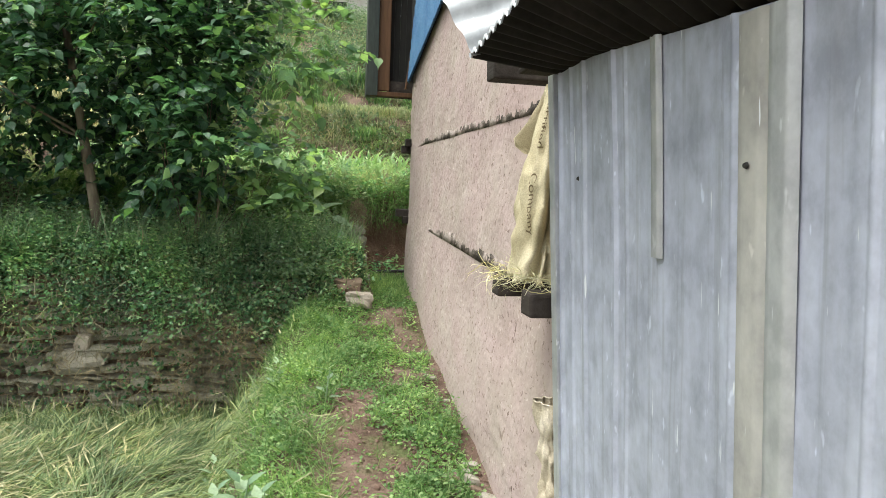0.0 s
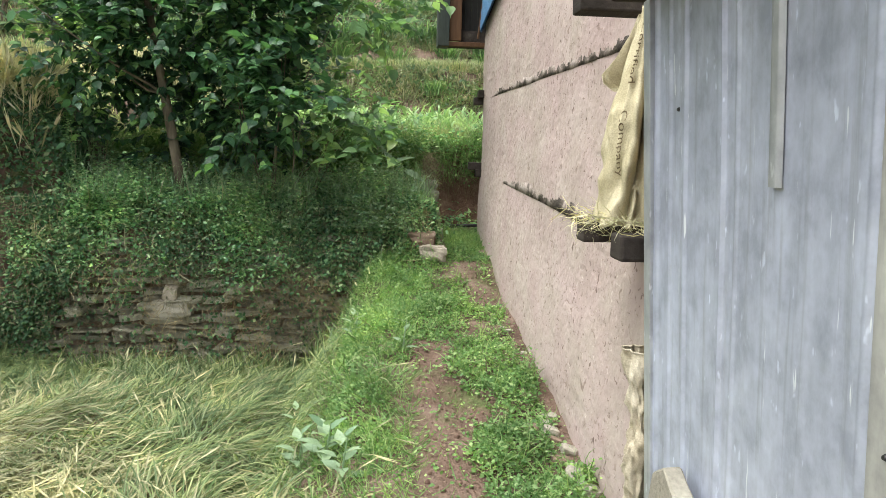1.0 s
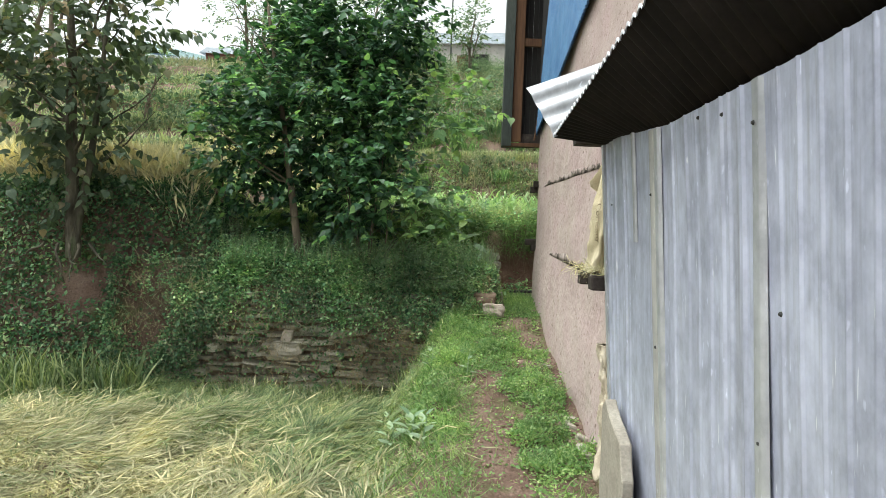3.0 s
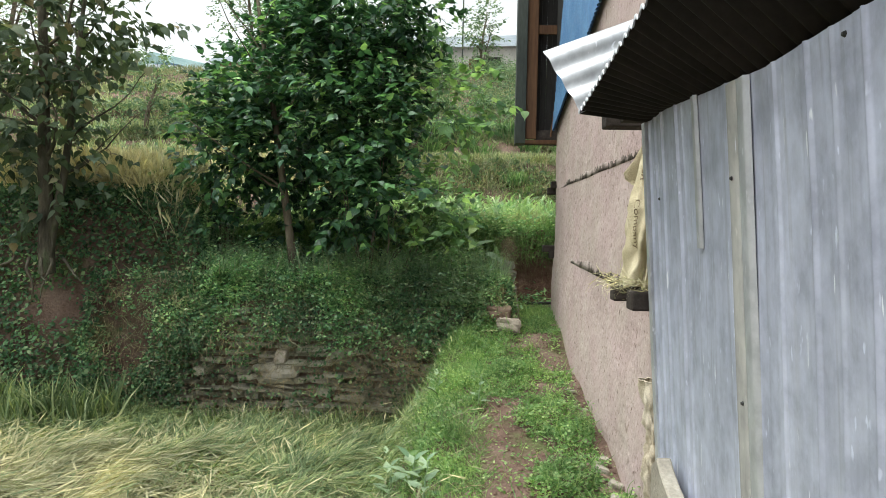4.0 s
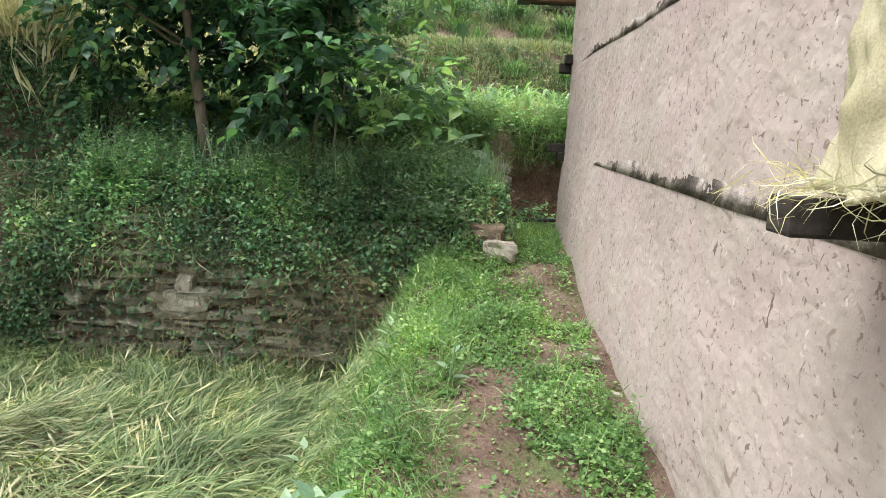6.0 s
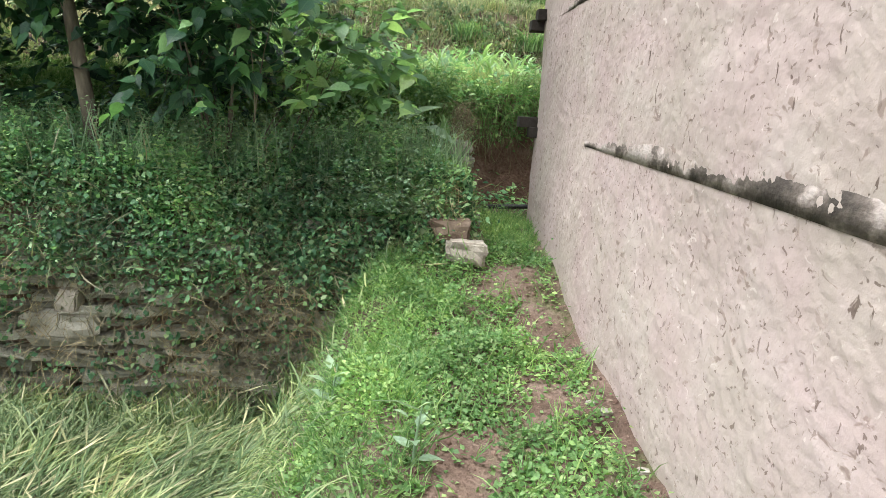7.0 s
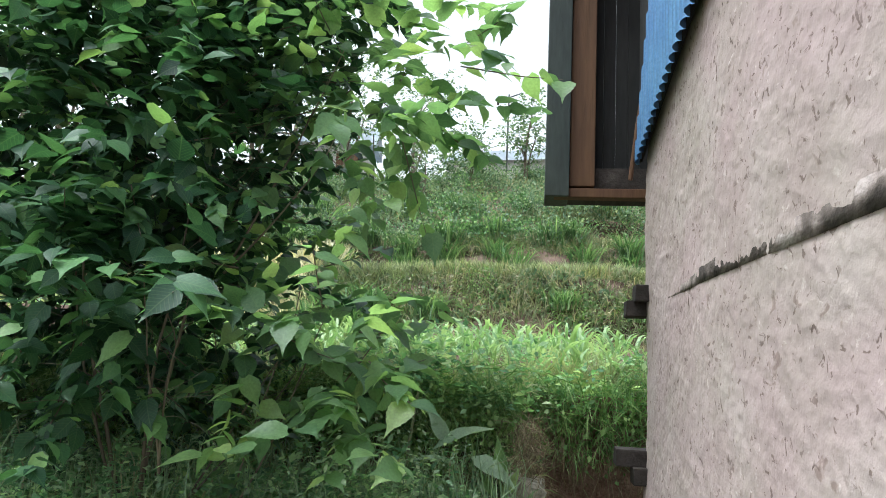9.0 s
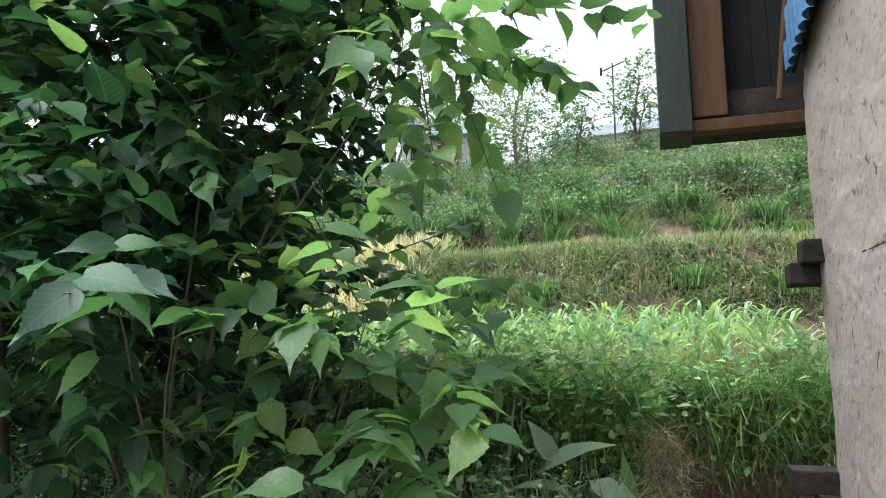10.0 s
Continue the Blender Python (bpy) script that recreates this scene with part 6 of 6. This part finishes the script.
for dx in (-0.9, -0.3, 0.2, 0.6, 1.1):
    p_, q_ = limb((-5.35 + dx * 0.3, 6.25, 1.35), (dx * 0.9, -0.25, -0.8), 0.6, 0.022, 0.004, 9, 0.26)
    root_ = put("root", tubes_mesh("root", [(p_, q_, 7)], M_BARK_OLD), None, "bared root")
    under(root_, old_tree)


def far_tree(x, y, h, w, size, label, name="far_tree", leaf=None, n=60):
    z = float(ground_z(x, y))
    return tree(name, (x, y, z), [((0.02, 0, 1), h * 0.85, 0.03 + 0.012 * h), ((0.15, 0.05, 1), h * 0.6, 0.02 + 0.008 * h)],
                [((0, 0, h * 0.62), (w, w, h * 0.33)), ((w * 0.3, 0, h * 0.85), (w * 0.6, w * 0.6, h * 0.18)), ((-w * 0.35, 0, h * 0.45), (w * 0.6, w * 0.6, h * 0.2))],
                n, 9, size, SMALL, M_BARK, leaf or M_FARLEAF, label, 0.3, "trees on the hillside", 1.1, 0.15)


r = random.Random(21)
for x, y, h, w, n in ((-2.9, 22, 3.0, 0.9, 70), (0.0, 27.0, 3.4, 0.7, 60), (-1.9, 26, 2.2, 0.8, 60), (-6.5, 27, 5.0, 1.8, 90), (-8.8, 24, 5.5, 1.5, 80), (-18.5, 20, 5.5, 1.6, 90), (-17.5, 24, 6.5, 1.9, 90), (-19, 28, 9, 2.6, 110), (-23, 30, 9, 2.8, 110),
                       (-13.2, 15, 3.6, 1.3, 90), (-15.5, 14, 5.0, 1.7, 110), (-9.4, 17, 2.2, 0.9, 60), (-10.5, 32, 8.0, 2.2, 90), (-4.6, 30, 5.5, 1.8, 80), (3.6, 29, 4.5, 1.7, 70), (6.5, 26, 4.5, 1.8, 70)):
    far_tree(x, y, h, w, 0.085 + 0.0025 * y, "thin-leaved tree on the terraced hillside", n=int(n * 2.2))
for k in range(150):
    y = r.choice((17.3, 17.5, 18.4, 19.9, 20.2, 22.8, 23.0, 26.2, 27.5, 29.0, 31.0)) + r.uniform(-0.5, 0.5)
    x = r.uniform(-9, 6)
    z = float(ground_z(x, y))
    n = 620
    w = r.uniform(0.35, 0.9)
    at = np.array((0, 0, w * 0.5)) + rng.normal(0, 1, (n, 3)) * np.array((w * 0.5, w * 0.5, w * 0.32))
    sh = put("shrub", leaves("shrub", SMALL, at, rvec(n), tilt(n, 0.6), rng.uniform(0.04, 0.10, n), (M_FARLEAF, M_FARLEAF, M_TREE)[k % 3], 1.0))
    sh.location = (x, y, z)
    tagged(sh, ("loose green shrub on the hillside", "loose green shrub on the hillside", "dense dark green shrub on the hillside")[k % 3], "shrub", "shrubs on the hillside")
def grass_clump(x, y, n, size, sink=0.03):
    a = rng.uniform(0, 6.28, n)
    tf = put("grass_clump", leaves("grass_clump", BLADE, np.column_stack([rng.normal(0, 0.12, n), rng.normal(0, 0.12, n), np.zeros(n)]), np.column_stack([np.cos(a) * 0.75, np.sin(a) * 0.75, np.full(n, 1.0)]), np.column_stack([-np.cos(a), -np.sin(a), np.full(n, 1.0)]), rng.uniform(0.4, 1.0, n) * size, M_FODDER, 0.9))
    tf.location = (x, y, float(ground_z(x, y)) - sink)
    tagged(tf, "arching clump of green fodder grass", "grass", "grass clumps on the hillside")


for k in range(46):
    grass_clump(-7.5 + 0.29 * k + r.uniform(-0.3, 0.3), (16.5, 17.1, 20.0)[k % 3] + r.uniform(-0.2, 0.4), 190, 0.8)
# big clumps at the bank's near end, a few lower on its face
for x, y, size in ((-2.9, 14.5, 1.0), (-2.55, 14.3, 0.95), (-2.3, 14.7, 0.9), (-3.2, 14.3, 0.8), (-2.0, 14.4, 0.7), (-1.2, 14.5, 0.6), (0.9, 14.55, 0.5), (2.1, 14.6, 0.55)):
    grass_clump(x, y, 260, size)
# leafy weeds trailing down the bank
for k in range(18):
    x = -2.4 + 0.45 * k + r.uniform(-0.3, 0.3)
    n, w, h = 420, r.uniform(0.1, 0.3), r.uniform(0.25, 0.55)
    at = np.column_stack([rng.normal(0, w, n), np.zeros(n), rng.uniform(-h, h, n)])
    yb = 14.72 + r.uniform(-0.2, 0.2)
    zb = float(ground_z(x, yb))
    at[:, 1] = 0.72 * at[:, 2] - np.abs(rng.normal(0.06, 0.07, n))
    wd = put("bank_bush", leaves("bank_bush", SMALL, at, np.column_stack([rng.normal(0, 0.7, n), rng.normal(-0.6, 0.4, n), rng.normal(-0.2, 0.6, n)]), tilt(n, 0.6), rng.uniform(0.025, 0.07, n), M_WEED if k % 3 else M_BANK, 0.8))
    wd.location = (x, yb, zb)
    tagged(wd, "leafy green weeds trailing down the steep bank", "weeds", "weeds on the bank")
N = 5200
x, y = rng.uniform(-6.8, -3.3, N), rng.uniform(14.3, 17.0, N)
stuff("ripe_grain", leaves("ripe_grain", EAR, surf(x, y), tilt(N, 0.5), rvec(N), rng.uniform(0.3, 0.6, N), M_STRAW, 1.0), "ripe straw-yellow grain at the bank's end", "wheat")

# ---- on the hill: mast, far houses ----
az = float(ground_z(-1.0, 34.0))
mast = empty("antenna_mast", (-1.0, 34.0, az), "thin metal mast with a crossbar aerial", "mast")
put("pole", mesh_np("pole", *tube([(0, 0, -0.3), (0, 0, 4.9)], [0.05, 0.035], 8), M_WOOD_GREY, True), mast)
put("crossbar", mesh_np("crossbar", *tube([(-0.55, 0, 4.55), (0.55, 0, 4.95)], [0.03, 0.03], 6), M_WOOD_GREY, True), mast)
put("insulator", mesh_np("insulator", *tube([(-0.5, 0, 4.4), (-0.5, 0, 4.75)], [0.06, 0.05], 6), M_WOOD_DARK, True), mast)


def cottage(x, y, w, d, h, wall, roof, label, turn=0.0, rise=1.3):
    z = float(ground_z(x, y)) - 0.3
    root = empty("cottage", (x, y, z), label, "house")
    root.rotation_euler = (0, 0, turn)
    bm = bmesh.new()
    box(bm, (-w / 2, -d / 2, 0), (w / 2, d / 2, h), 0.03)
    part("wall", bm, wall, root)
    bm = bmesh.new()
    e = 0.3
    lo = [bm.verts.new(p) for p in ((-w / 2 - e, -d / 2 - e, h - 0.1), (w / 2 + e, -d / 2 - e, h - 0.1), (w / 2 + e, d / 2 + e, h + 0.2), (-w / 2 - e, d / 2 + e, h + 0.2))]
    hi = [bm.verts.new(p) for p in ((-w / 2 - e, 0, h + rise), (w / 2 + e, 0, h + rise))]
    bm.faces.new((lo[0], lo[1], hi[1], hi[0]))
    bm.faces.new((lo[3], hi[0], hi[1], lo[2]))
    bm.faces.new((lo[0], hi[0], lo[3]))
    bm.faces.new((lo[1], lo[2], hi[1]))
    ex = bmesh.ops.solidify(bm, geom=bm.faces[:], thickness=0.06)
    part("roof", bm, roof, root)
    for k in range(2):
        bm = bmesh.new()
        cx = -w * 0.22 + k * w * 0.44
        box(bm, (cx - 0.45, -d / 2 - 0.04, h * 0.35), (cx + 0.45, -d / 2 + 0.02, h * 0.75), 0.01)
        part("window", bm, M_PANEL, root)
    bm = bmesh.new()
    box(bm, (w * 0.02, -d / 2 - 0.05, 0.1), (w * 0.02 + 0.95, -d / 2 + 0.02, h * 0.72), 0.01)
    part("door", bm, M_WOOD_BROWN, root)
    return root


cottage(-18.4, 40.0, 4.0, 3.2, 1.7, M_BLUEWALL, M_ROOFTEAL, "blue-walled cottage with a pale teal tin roof", 0.9, 0.8)
cottage(-17.4, 36.5, 2.6, 2.2, 0.9, M_LIME, M_ROOFTIN, "low whitewashed outhouse beside the blue cottage", 0.3, 0.4)
cottage(-14.3, 38.0, 2.2, 2.6, 1.6, M_REDWALL, M_ROOFTIN, "narrow reddish-brown outhouse under a tin roof", 0.1, 0.6)
cottage(-8.6, 33.0, 3.0, 3.0, 1.7, M_LIME, M_ROOFTIN, "small whitewashed house with a reddish door", 0.15)
cottage(-0.6, 40.0, 7.0, 5.0, 2.6, M_LIME, M_ROOFTIN, "far house under a pale tin roof", -0.1)
